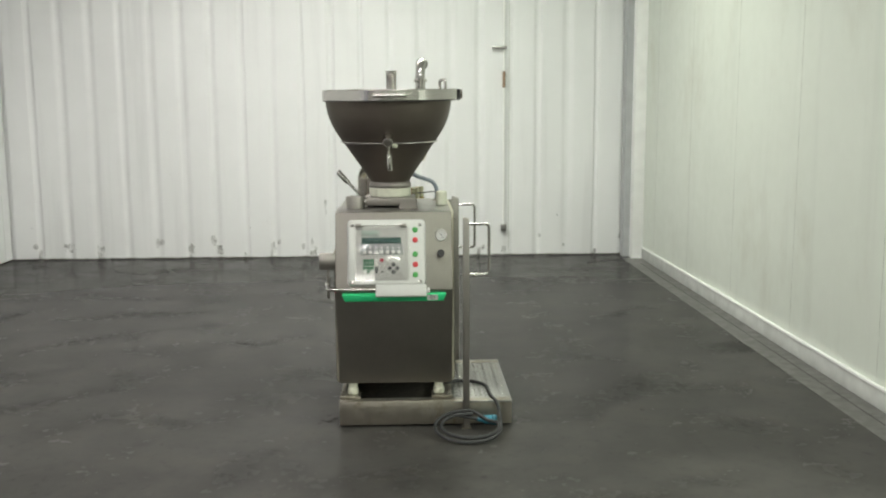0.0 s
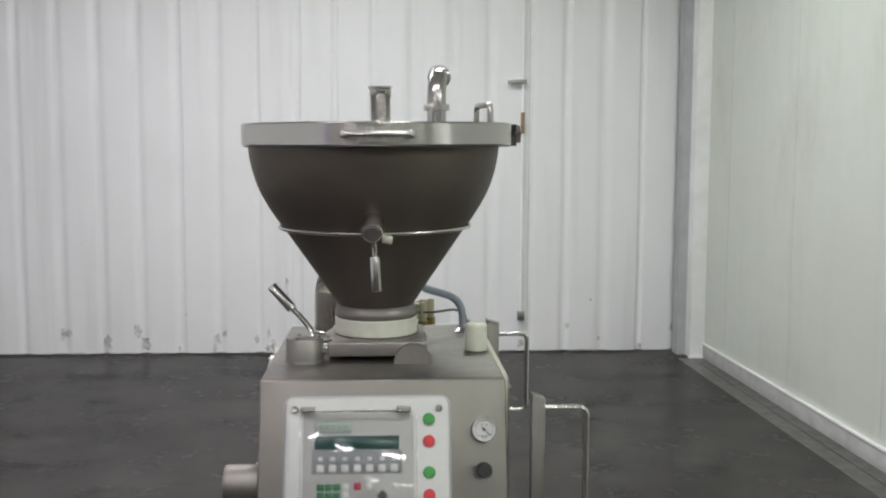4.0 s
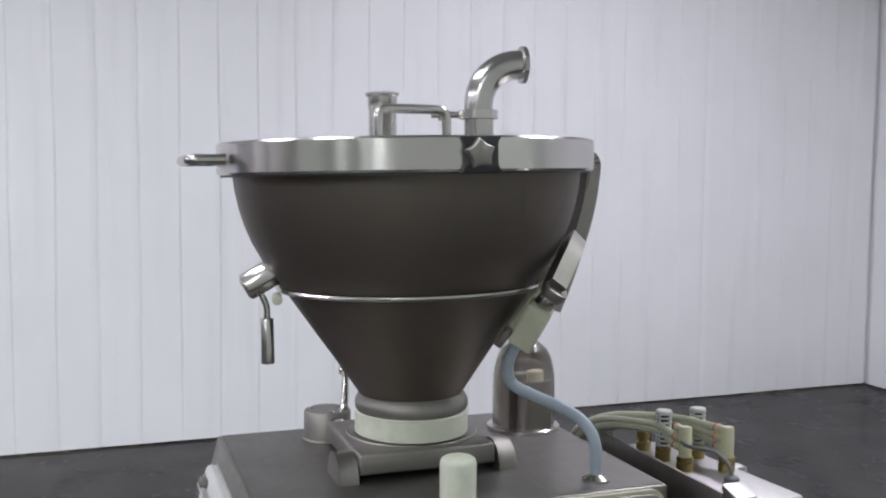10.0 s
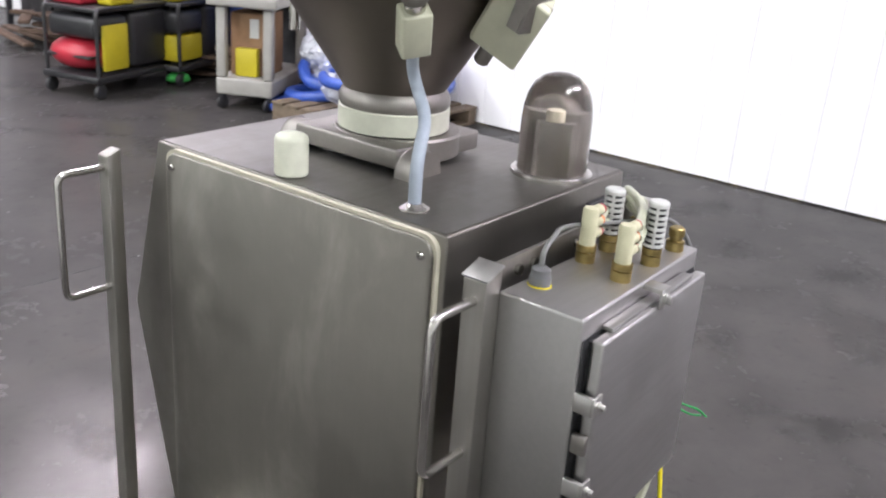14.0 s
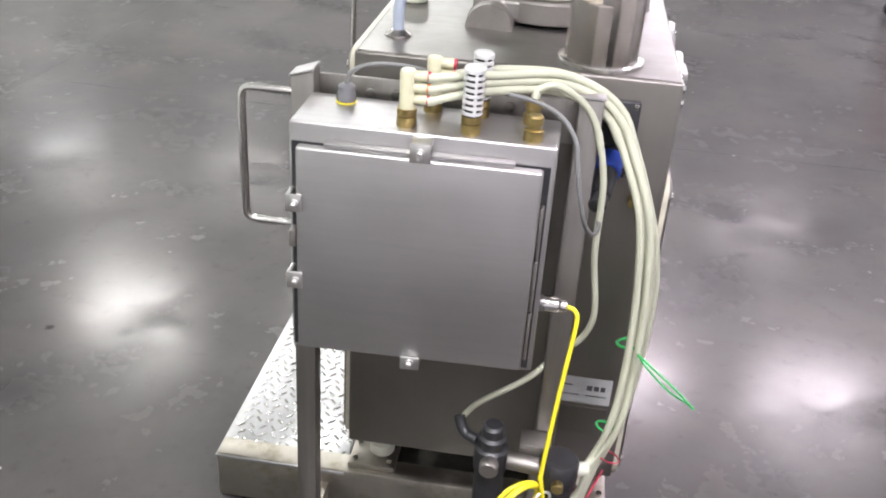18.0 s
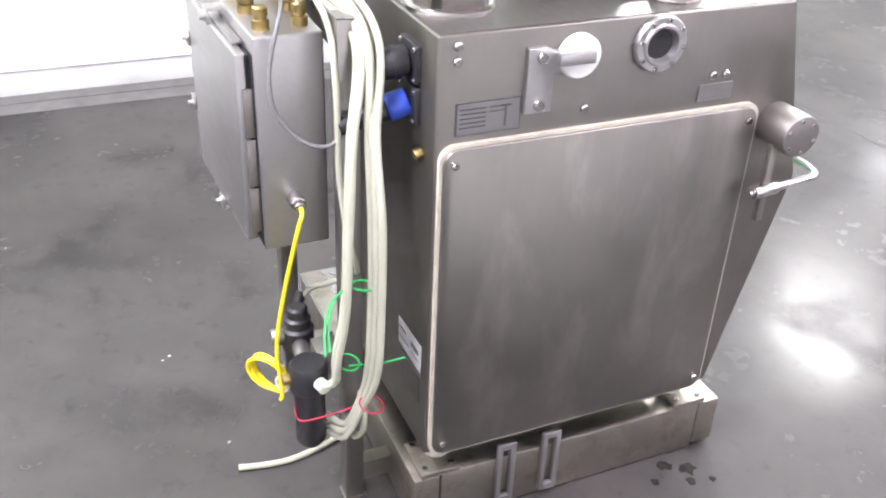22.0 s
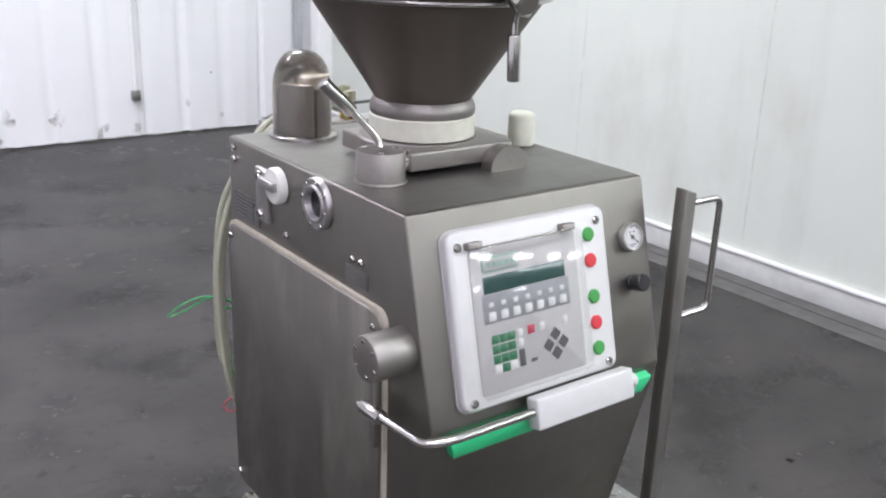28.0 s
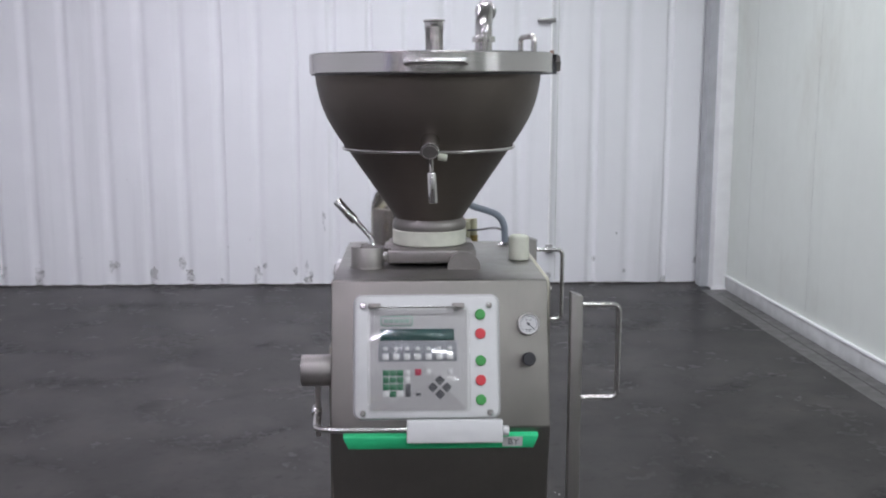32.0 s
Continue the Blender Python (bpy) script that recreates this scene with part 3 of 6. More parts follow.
SCUFF = soft_stain("scuff_rust", (0.40, 0.385, 0.35), 0.36, 0.85, 9.0)
GRIME_LINE = soft_stain("foot_grime", (0.30, 0.25, 0.14), 0.45, 0.70, 9.0)
for wall, m0, length, pitch, seed in (("wall_back", plane_pose((X_RIGHT, Y_BACK - 0.0035, 0), (-1, 0, 0), (0, 0, 1)), X_RIGHT - X_LEFT, 0.330, 5), ("wall_left", plane_pose((X_LEFT + 0.0035, Y_BACK, 0), (0, -1, 0), (0, 0, 1)), 9.0, 0.2456, 6)):
    rnd = random.Random(seed)
    bm = bmesh.new()
    for k in range(int(length / pitch)):
        x = (k + 0.5) * pitch
        for _ in range(rnd.choice((0, 1, 2, 3)) if wall == "wall_back" else 0):
            blot(bm, x + rnd.uniform(-0.05, 0.06), rnd.uniform(0.02, 0.24), 0.0005, rnd.uniform(0.02, 0.06), rnd.randrange(9999), m0, rnd.uniform(0.8, 2.4))
        box(bm, x - pitch / 2, x + pitch / 2, 0.0, 0.022 if wall == "wall_back" else 0.012, 0.0004, 0.0012, m=m0)
        if rnd.random() < (0.35 if wall == "wall_back" else 0.0):
            blot(bm, x + rnd.uniform(-0.1, 0.1), rnd.uniform(0.2, 0.5), 0.0005, rnd.uniform(0.006, 0.014), rnd.randrange(9999), m0, 1.5)
    tagged(part("scuff_marks", bm, SCUFF if wall == "wall_back" else GRIME_LINE, bpy.data.objects[wall]), "", "", "", "stuff")
bm = bmesh.new()
m0 = plane_pose((0, Y_BACK - 0.0035, 0), (1, 0, 0), (0, 0, 1))
for x, z, s, st in ((-0.872, 0.61, 0.022, 3.4), (-0.86, 0.53, 0.017, 2.6), (-1.03, 0.17, 0.02, 3.5), (-1.02, 0.05, 0.05, 1.0), (-0.99, 0.10, 0.03, 2.0)):
    blot(bm, x, z, 0.0006, s, int(x * -1000 + z * 77), m0, st)
part("tear", bm, SCUFF, bpy.data.objects["wall_back"])

# ---- the skid under the machine ----
earlier = set(scene.objects)
skid = thing("base_skid", 0.155, 5.22, 0.0, "worn welded stainless steel base skid with a tread plate step", "base frame")
part("front_rail", boxed(-0.297, 0.612, 4.786, 4.846, 0.012, 0.143, bevel=0.006), SKID, skid)
part("back_rail", boxed(-0.297, 0.612, 5.515, 5.575, 0.012, 0.143, bevel=0.006), SKID, skid)
part("left_rail", boxed(-0.297, -0.237, 4.847, 5.514, 0.002, 0.146, bevel=0.006), SKID, skid)
part("middle_rail", boxed(0.25, 0.31, 4.847, 5.514, 0.002, 0.13, bevel=0.006), SKID, skid)
part("right_rail", boxed(0.55, 0.607, 4.847, 5.514, 0.002, 0.13, bevel=0.006), SKID, skid)
part("pan", boxed(-0.236, 0.249, 4.847, 5.514, 0.03, 0.036), GRIT, skid, "grimy drip pan between the rails")
for k, (px, py) in enumerate(((-0.242, 4.876), (0.245, 4.876), (-0.242, 5.515), (0.245, 5.515))):
    pad = part("mount_pad", boxed(px - 0.055, px + 0.055, py - 0.045, py + 0.045, 0.143, 0.157, bevel=0.003), SKID, skid)
    for dx, dy in ((-0.04, 0.03), (0.04, 0.03), (-0.04, -0.03), (0.04, -0.03)):
        part("bolt", lathe(bmesh.new(), [(0.007, 0), (0.007, 0.006), (0, 0.006)], pose(px + dx, py + dy, 0.157), 6), ROD, pad)

# tread plate with its raised bars
tread = part("tread_plate", boxed(0.305, 0.614, 4.782, 5.578, 0.1305, 0.1385, bevel=0.002), TREAD, skid, "bright aluminium tread plate with raised diamonds")
bm = bmesh.new()
row = 0
y = 4.80
while y < 5.565:
    x = 0.325 + (0.0 if row % 2 else 0.0175)
    k = 0
    while x < 0.60:
        a = 45 if (row + k) % 2 else -45
        m = pose(x, y, 0.1385, 0, 0, a)
        slab(bm, [(-0.0125, 0), (-0.007, -0.003), (0.007, -0.003), (0.0125, 0), (0.007, 0.003), (-0.007, 0.003)], m, 0.0026, 0.0012)
        x += 0.0265
        k += 1
    y += 0.0265
    row += 1
tagged(part("diamond_pattern", bm, ROD, tread), "", "", "", "stuff")
part("kick_plate", boxed(0.565, 0.611, 4.782, 4.7855, 0.015, 0.130), SKID, skid)
for yy in (5.255, 5.365):
    bm = bmesh.new()
    for x0, x1, z0, z1 in ((-0.312, -0.300, 0.02, 0.04), (-0.312, -0.300, 0.178, 0.195)):
        box(bm, x0, x1, yy - 0.016, yy + 0.016, z0, z1, 0.002)
    for s in (-1, 1):
        box(bm, -0.312, -0.300, yy + s * 0.016 - 0.006, yy + s * 0.016 + 0.006, 0.02, 0.195, 0.002)
    part("slotted_bracket", bm, ENCL, skid, "upright slotted bracket on the side rail")
for px, py, in ((0.370, 4.765), (0.360, 5.668), (-0.138, 5.662)):
    top = 1.118 if py < 5 else 1.134
    w = d = 0.021 if py > 5 else 0.0165
    bm = bmesh.new()
    box(bm, px - w, px + w, py - d, py + d, 0.0, top, 0.004)
    for v in bm.verts:
        if v.co.z > top - 0.006 and px > 0:
            v.co.z -= (px + w - v.co.x) * -0.35 + 0.012
    post = part("post", bm, POST, skid, "square stainless steel upright with a slanted top")
    if py > 5:
        # paler steel than the post: the top's bright reflection put into its colour
        part("cap", boxed(-0.023, 0.023, -0.023, 0.023, 0.0, 0.004, bevel=0.001, m=pose(px, py, 1.1345 if px < 0 else 1.1297, 0, 0 if px < 0 else 19.3, 0)), ENCL, post, "slanted cap plate in paler steel that stands in for its reflection")
    part("foot_plate", boxed(px - 0.024, px + 0.024, py - 0.024, py + 0.024, 0.0, 0.005), SKID, post)
    ly0 = 4.787 if py < 5 else 5.574
    part("lug", boxed(px - 0.018, px + 0.018, min(py, ly0), max(py, ly0) - 0.02 * (py > 5), 0.05, 0.10), SKID, post)
    if px > 0.2:
        z1, z0 = (1.08, 0.818) if py < 5 else (1.088, 0.826)
        part("handle", tube(bmesh.new(), rounded_path([(px + 0.015, py, z1), (px + 0.118, py, z1), (px + 0.118, py, z0), (px + 0.015, py, z0)], 0.022), 0.0075, 12), ROD, post, "bent steel rod handle")
part("crossbar", boxed(-0.116, 0.338, 5.647, 5.655, 1.040, 1.122, bevel=0.002), POST, skid)
for xx in (0.0, 0.06, 0.20, 0.245):
    part("bolt", lathe(bmesh.new(), [(0.009, 0), (0.009, 0.007), (0, 0.007)], plane_pose((xx, 5.655, 1.098), (1, 0, 0), (0, 0, -1)), 6), ROD, skid)

# ---- the filling machine ----
mach = thing("filling_machine", 0.0, 5.2, 0.168, "stainless steel vacuum filling machine with a big lidded hopper", "food machine")
PROFILE = [(4.83, 1.137), (5.557, 1.137), (5.557, 0.222), (4.853, 0.222), (4.743, 0.702), (4.729, 0.748)]


def extruded(profile, x0, x1, bevel):
    bm = bmesh.new()
    a = [bm.verts.new((x0, y, z)) for y, z in profile]
    b = [bm.verts.new((x1, y, z)) for y, z in profile]
    n = len(profile)
    for k in range(n):
        bm.faces.new((a[k], a[(k + 1) % n], b[(k + 1) % n], b[k]))
    bm.faces.new(a), bm.faces.new(b)
    if bevel:
        bmesh.ops.bevel(bm, geom=list(bm.edges), offset=bevel, segments=3, affect="EDGES", profile=0.5)
    return bm


body = part("body", extruded(PROFILE, -0.30, 0.30, 0.005), SHEET, mach, "brushed stainless cabinet with a slanted front")
part("top_sheet", boxed(-0.294, 0.294, 4.838, 5.551, 1.1372, 1.1385), SHEET_TOP, body)
for px in (-0.23, 0.23):
    for py in (4.892, 5.50):
        f = part("foot", lathe(bmesh.new(), [(0.026, 0.0), (0.029, 0.004), (0.029, 0.03), (0.024, 0.034), (0.024, 0.067)], pose(px, py, 0.157), 28), CREAM, mach, "round cream plastic foot")

# side hatches with their gaskets and screws
def side_hatch(name, sx, y0, y1, z0, z1, label):
    w, h = y1 - y0, z1 - z0
    m = plane_pose((sx * 0.30, (y0 + y1) / 2, (z0 + z1) / 2), (0, sx, 0), (0, 0, 1))
    gs = part("gasket", slab(bmesh.new(), round_rect(w + 0.012, h + 0.012, 0.03, 5), m, 0.010), GASKET, mach)
    hatch = part(name, slab(bmesh.new(), round_rect(w, h, 0.03, 5), m @ pose(0, 0, 0.002), 0.014, 0.003), HATCH, mach, label)
    gs.parent = hatch
    for a in (-1, 1):
        for b in (-1, 1):
            part("screw", screw_head(bmesh.new(), m @ pose(a * (w / 2 - 0.021), b * (h / 2 - 0.030), 0.016), 0.0075, 0.006), ROD, hatch)
    return hatch


side_hatch("side_hatch", -1, 4.880, 5.545, 0.226, 0.934, "smeared brushed steel side hatch with a cream gasket")
side_hatch("side_hatch", 1, 4.874, 5.540, 0.230, 1.128, "brushed steel side hatch with a cream gasket")

# front control panel, in the slanted plane
SV = Vector((0, 4.729 - 4.83, 0.748 - 1.137)).normalized()
FRONT = plane_pose((0, 4.83, 1.137), (1, 0, 0), -SV)


def on_front(x, v, n=0.0):
    return FRONT @ pose(x, -v, n)


panel = part("control_panel", slab(bmesh.new(), round_rect(0.395, 0.335, 0.022), on_front(-0.0375, 0.2095, 0.0), 0.020, 0.006), WHITE, mach, "white plastic control panel on the slanted front")
part("panel_gasket", slab(bmesh.new(), round_rect(0.403, 0.343, 0.026), on_front(-0.0375, 0.2095, 0.0005), 0.002), KEYPAD, panel)


def uw(u, w):
    return -0.235 + 0.395 * u, 0.042 + 0.335 * w


def flat(name, u0, u1, w0, w1, n, depth, material, parent, r=0.002, label=""):
    x0, v0 = uw(u0, w0)
    x1, v1 = uw(u1, w1)
    return part(name, slab(bmesh.new(), round_rect(x1 - x0, v1 - v0, min(r, (x1 - x0) * 0.49, (v1 - v0) * 0.49), 4), on_front((x0 + x1) / 2, (v0 + v1) / 2, n), depth, min(0.0008, depth * 0.4)), material, parent, label)


face = flat("keypad_face", 0.112, 0.778, 0.115, 0.93, 0.0202, 0.0015, KEYPAD, panel, 0.008, "light grey membrane keypad")
badge = flat("badge", 0.18, 0.405, 0.165, 0.252, 0.0217, 0.0012, plain("badge_green", (0.20, 0.32, 0.26), 0.5), face, 0.008, "pale green framed maker badge")
flat("badge_field", 0.188, 0.397, 0.175, 0.242, 0.0230, 0.0006, KEYPAD, badge, 0.006)
x0, v0 = uw(0.2925, 0.2085)
bars([(-0.034 + 0.0145 * k, -0.024 + 0.0145 * k, 0, 0.010) for k in range(5)], on_front(x0, v0, 0.0236), bpy.data.materials["badge_green"], "badge_mark", badge)
flat("display", 0.18, 0.69, 0.272, 0.368, 0.0217, 0.001, DISPLAY, face, 0.002, "dark green text display")
keyrow = flat("key_row", 0.166, 0.708, 0.372, 0.535, 0.0217, 0.0008, KEYROW, face, 0.002)
for k in range(7):
    u = 0.194 + k * 0.0742
    flat("key", u, u + 0.043, 0.472, 0.522, 0.0225, 0.001, WHITE, keyrow, 0.002)
    flat("key_mark", u + 0.008, u + 0.035, 0.418, 0.444, 0.0225, 0.0004, WHITE, keyrow, 0.001)
KEY_GREEN = plain("key_green", (0.014, 0.115, 0.05), 0.5, 0, 0.06, 60.0, 0.02)
for r in range(4):
    for c in range(3):
        u, w = 0.196 + c * 0.0485, 0.604 + r * 0.0565
        flat("number_key", u, u + 0.045, w, w + 0.048, 0.0217, 0.001, (WHITE if r == 3 and c != 1 else KEY_GREEN), face, 0.002)
flat("red_key", 0.418, 0.462, 0.597, 0.648, 0.0217, 0.001, plain("key_red", (0.33, 0.02, 0.05), 0.5), face, 0.002)
for u, w in ((0.352, 0.605), (0.352, 0.66), (0.492, 0.60), (0.645, 0.60)):
    flat("white_key", u, u + 0.034, w, w + 0.045, 0.0217, 0.001, WHITE, face, 0.002)
flat("black_key", 0.352, 0.388, 0.72, 0.82, 0.0217, 0.001, INK, face, 0.002)
flat("enter_key", 0.422, 0.460, 0.79, 0.812, 0.0217, 0.001, INK, face, 0.002)
for dx, dv in ((0, -0.019), (0, 0.019), (-0.019, 0), (0.019, 0)):
    x0, v0 = uw(0.589, 0.745)
    part("arrow_key", slab(bmesh.new(), round_rect(0.020, 0.020, 0.002), on_front(x0 + dx, v0 + dv, 0.0217) @ pose(0, 0, 0, 0, 0, 45), 0.001), INK, face)
for k, w in enumerate((0.158, 0.314, 0.533, 0.691, 0.848)):
    x0, v0 = uw(0.872, w)
    part("push_button", lathe(bmesh.new(), [(0.0145, 0), (0.0145, 0.003), (0.0125, 0.0055), (0, 0.0065)], on_front(x0, v0, 0.020), 28), (RED_BTN if k in (1, 3) else GREEN_BTN), panel, "round red push button" if k in (1, 3) else "round green push button")
for sx, sv in ((-0.211, 0.0698), (0.134, 0.0698), (0.134, 0.360), (-0.211, 0.360)):
    part("screw", screw_head(bmesh.new(), on_front(sx, sv, 0.020), 0.0085, 0.005), ROD, panel)
# the clear flip-up cover with its two hinges
cover = flat("clear_cover", 0.092, 0.80, 0.095, 0.945, 0.0345, 0.0016, CLEAR, panel, 0.012, "clear acrylic flip cover over the keypad")
(x0, v0), (x1, v1) = uw(0.092, 0.095), uw(0.80, 0.945)
for name, a, b, c, d in (("cover_side", x0, x0 + 0.003, v0 + 0.012, v1 - 0.012), ("cover_side", x1 - 0.003, x1, v0 + 0.012, v1 - 0.012), ("cover_edge", x0 + 0.012, x1 - 0.012, v0, v0 + 0.0016), ("cover_edge", x0 + 0.012, x1 - 0.012, v1 - 0.0016, v1)):
    edge = part(name, boxed(a, b, -d, -c, 0.0202, 0.0344, bevel=0.0004, m=FRONT), CLEAR, cover)
    edge.visible_shadow = False
cover.visible_shadow = False
for u in (0.14, 0.718):
    x0, v0 = uw(u, 0.085)
    part("hinge", slab(bmesh.new(), round_rect(0.034, 0.014, 0.003), on_front(x0, v0, 0.020), 0.016, 0.003), CAST, panel, "small grey metal hinge block")

(x0, v0), (x1, v1) = uw(0.14, 0.098), uw(0.718, 0.098)
part("hinge_rod", cyl(bmesh.new(), on_front(x0, v0, 0.0375).translation, on_front(x1, v1, 0.0375).translation, 0.0022, 10), ROD, panel, "thin bright hinge rod")

# gauge and knob
gauge = part("vacuum_gauge", lathe(bmesh.new(), [(0.029, 0), (0.0305, 0.004), (0.0305, 0.012), (0.028, 0.016), (0.0262, 0.016), (0.0262, 0.011), (0, 0.011)], on_front(0.243, 0.122, 0.0), 40), CLASP, mach, "round chrome vacuum gauge with a white dial")
part("dial", lathe(bmesh.new(), [(0.026, 0), (0.026, 0.0008), (0, 0.0008)], on_front(0.243, 0.122, 0.011), 32), WHITE, gauge)
bm = bmesh.new()
for k in range(21):
    a = radians(-45 + 270 * k / 20)
    l = 0.006 if k % 5 == 0 else 0.0035
    box(bm, -0.0006, 0.0006, 0.0240 - l, 0.0240, 0, 0.0003, m=on_front(0.243, 0.122, 0.0119) @ pose(0, 0, 0, 0, 0, math.degrees(a) - 90))
part("dial_marks", bm, INK, gauge)
part("needle", boxed(-0.0011, 0.0011, -0.008, 0.021, 0, 0.0006, m=on_front(0.243, 0.122, 0.0125) @ pose(0, 0, 0, 0, 0, -132)), INK, gauge)
part("hub", lathe(bmesh.new(), [(0.0042, 0), (0.0042, 0.0012), (0, 0.0012)], on_front(0.243, 0.122, 0.0126), 16), INK, gauge)
for bar in [(-0.009, 0.009, -0.0155, 0.002), (-0.006, 0.006, -0.0195, 0.0015), (-0.008, -0.002, 0.011, 0.002), (0.003, 0.009, 0.011, 0.002)]:
    bars([bar], on_front(0.243, 0.122, 0.0119), INK, "dial_print", gauge)
part("rotary_knob", lathe(bmesh.new(), [(0.017, 0), (0.017, 0.006), (0.013, 0.008), (0.013, 0.012), (0.018, 0.014), (0.0185, 0.034), (0.016, 0.037), (0, 0.037)], on_front(0.241, 0.217, 0.0), 28), BLACK, mach, "black plastic rotary knob")

# green strip and its tag under the slanted front
LOW = plane_pose((0, 4.742, 0.716), (1, 0, 0), (0, 4.743 - 4.853, 0.702 - 0.222))
bm = bmesh.new()
slab(bm, [(-0.265, 0.018), (-0.252, -0.022), (0.252, -0.022), (0.265, 0.018)], LOW @ pose(0, 0, 0.0), 0.024, 0.003)
strip = part("green_strip", bm, GREEN, mach, "bright green plastic strip below the control panel")
part("tag", slab(bmesh.new(), round_rect(0.055, 0.030, 0.003), LOW @ pose(0.195, 0.0, 0.0242), 0.001), WHITE, strip, "white tag")
writing("tag_text", "BY", LOW @ pose(0.197, 0.0, 0.0254), 0.026, INK, strip)

# hand rest: a bent rod on the outlet side with a white plastic block
part("guard_rod", tube(bmesh.new(), rounded_path([(-0.352, 4.875, 0.757), (-0.337, 4.70, 0.759), (-0.29, 4.685, 0.759), (-0.08, 4.688, 0.757)], 0.03, 6), 0.0085, 14), ROD, mach, "bent polished guard rod")
bm = bmesh.new()
box(bm, -0.129, 0.129, -0.017, 0.017, -0.031, 0.031, 0.005, 3, m=pose(0.036, 4.690, 0.752, -14))
part("guard_block", bm, WHITE, mach, "white plastic guard block on the rod")
part("end_nub", cyl(bmesh.new(), (0.165, 4.69, 0.752), (0.182, 4.69, 0.752), 0.014, 14, 0.003), WHITE, mach)

# outlet spout with its end plate and clamp
spout = part("outlet_spout", cyl(bmesh.new(), (-0.297, 4.822, 0.886), (-0.385, 4.822, 0.886), 0.044, 40, 0.004), CAST, mach, "capped round outlet on the side of the front")
for k in range(6):
    a = radians(60 * k + 20)
    part("screw", screw_head(bmesh.new(), plane_pose((-0.385, 4.822 + 0.034 * math.cos(a), 0.886 + 0.034 * math.sin(a)), (0, -1, 0), (0, 0, 1)), 0.0045, 0.002), ROD, spout)
part("stem", boxed(-0.352, -0.338, 4.842, 4.858, 0.685, 0.862, bevel=0.002), POST, spout)
part("clamp_sleeve", cyl(bmesh.new(), (-0.352, 4.882, 0.757), (-0.348, 4.822, 0.757), 0.0145, 20, 0.003), ROD, spout)
part("clamp_screw", cyl(bmesh.new(), (-0.353, 4.893, 0.757), (-0.352, 4.88, 0.757), 0.007, 12, 0.001), ROD, spout)

# side fittings: sight port, turn hook, plates


def on_left(y, z, n=0.0):
    return plane_pose((-0.30 - n, y, z), (0, -1, 0), (0, 0, 1))


port = part("sight_port", lathe(bmesh.new(), [(0.054, 0), (0.054, 0.008), (0.051, 0.012), (0.040, 0.012), (0.037, 0.016), (0.033, 0.016), (0.031, 0.008), (0.030, 0.0015), (0.0, 0.0015)], on_left(5.130, 1.083), 44), ENCL, mach, "round flanged port with a dark opening")
part("port_bore", lathe(bmesh.new(), [(0.0285, 0), (0.0285, 0.001), (0, 0.001)], on_left(5.130, 1.083, 0.002), 32), BLACK, port)
for k in range(8):
    a = radians(45 * k + 10)
    part("screw", screw_head(bmesh.new(), on_left(5.130 + 0.046 * math.cos(a), 1.083 + 0.046 * math.sin(a), 0.012), 0.0045, 0.004), ROD, port)
hook = part("swing_catch", slab(bmesh.new(), [(-0.026, -0.060), (0.026, -0.060), (0.026, 0.010), (0.085, 0.016), (0.085, 0.040), (0.026, 0.052), (0.010, 0.060), (-0.026, 0.060)], on_left(5.370, 1.042, 0.0), 0.012, 0.002), ENCL, mach, "bent steel swing catch with a round plastic disc")
part("disc", lathe(bmesh.new(), [(0.040, 0), (0.040, 0.014), (0.037, 0.018), (0, 0.018)], on_left(5.298, 1.080, 0.002), 40), NYLON, hook, "round white plastic disc")
part("catch_arm", boxed(-0.332, -0.318, 5.275, 5.345, 1.071, 1.092, bevel=0.002), ENCL, hook)
for zz in (1.085, 0.998):
    part("bolt", lathe(bmesh.new(), [(0.011, 0), (0.011, 0.006), (0.009, 0.009), (0, 0.009)], on_left(5.370, zz, 0.012), 18), ROD, hook)
plate = part("rating_plate", slab(bmesh.new(), round_rect(0.122, 0.062, 0.002), on_left(5.460, 0.984, 0.0), 0.0025), PLATE, mach, "engraved metal rating plate")
bars([(-0.054, -0.005, 0.018 - 0.0085 * k, 0.0028) for k in range(5)] + [(0.0, 0.03, 0.018 - 0.0085 * k, 0.002) for k in range(2)], on_left(5.460, 0.984, 0.0026), INK, "print", plate)
bm = bmesh.new()
m = on_left(5.460, 0.984, 0.0026)
for a in ((-0.061, 0.061, 0.029, 0.031), (-0.061, 0.061, -0.031, -0.029), (-0.061, -0.059, -0.029, 0.029), (0.059, 0.061, -0.029, 0.029), (0.030, 0.034, -0.022, 0.016), (0.022, 0.042, 0.016, 0.020)):
    box(bm, a[0], a[1], a[2], a[3], 0, 0.0006, m=m)
part("plate_border", bm, INK, plate)
part("small_plate", slab(bmesh.new(), round_rect(0.078, 0.034, 0.002), on_left(4.985, 0.972, 0.0), 0.003), PLATE, mach, "small worn metal plate")
for yy, zz in ((4.997, 1.006), (4.967, 1.006), (5.522, 1.117), (5.522, 1.090), (5.27, 0.974)):
    part("bolt", lathe(bmesh.new(), [(0.0085, 0), (0.0085, 0.005), (0.006, 0.008), (0, 0.008)], on_left(yy, zz), 12), ROD, mach)

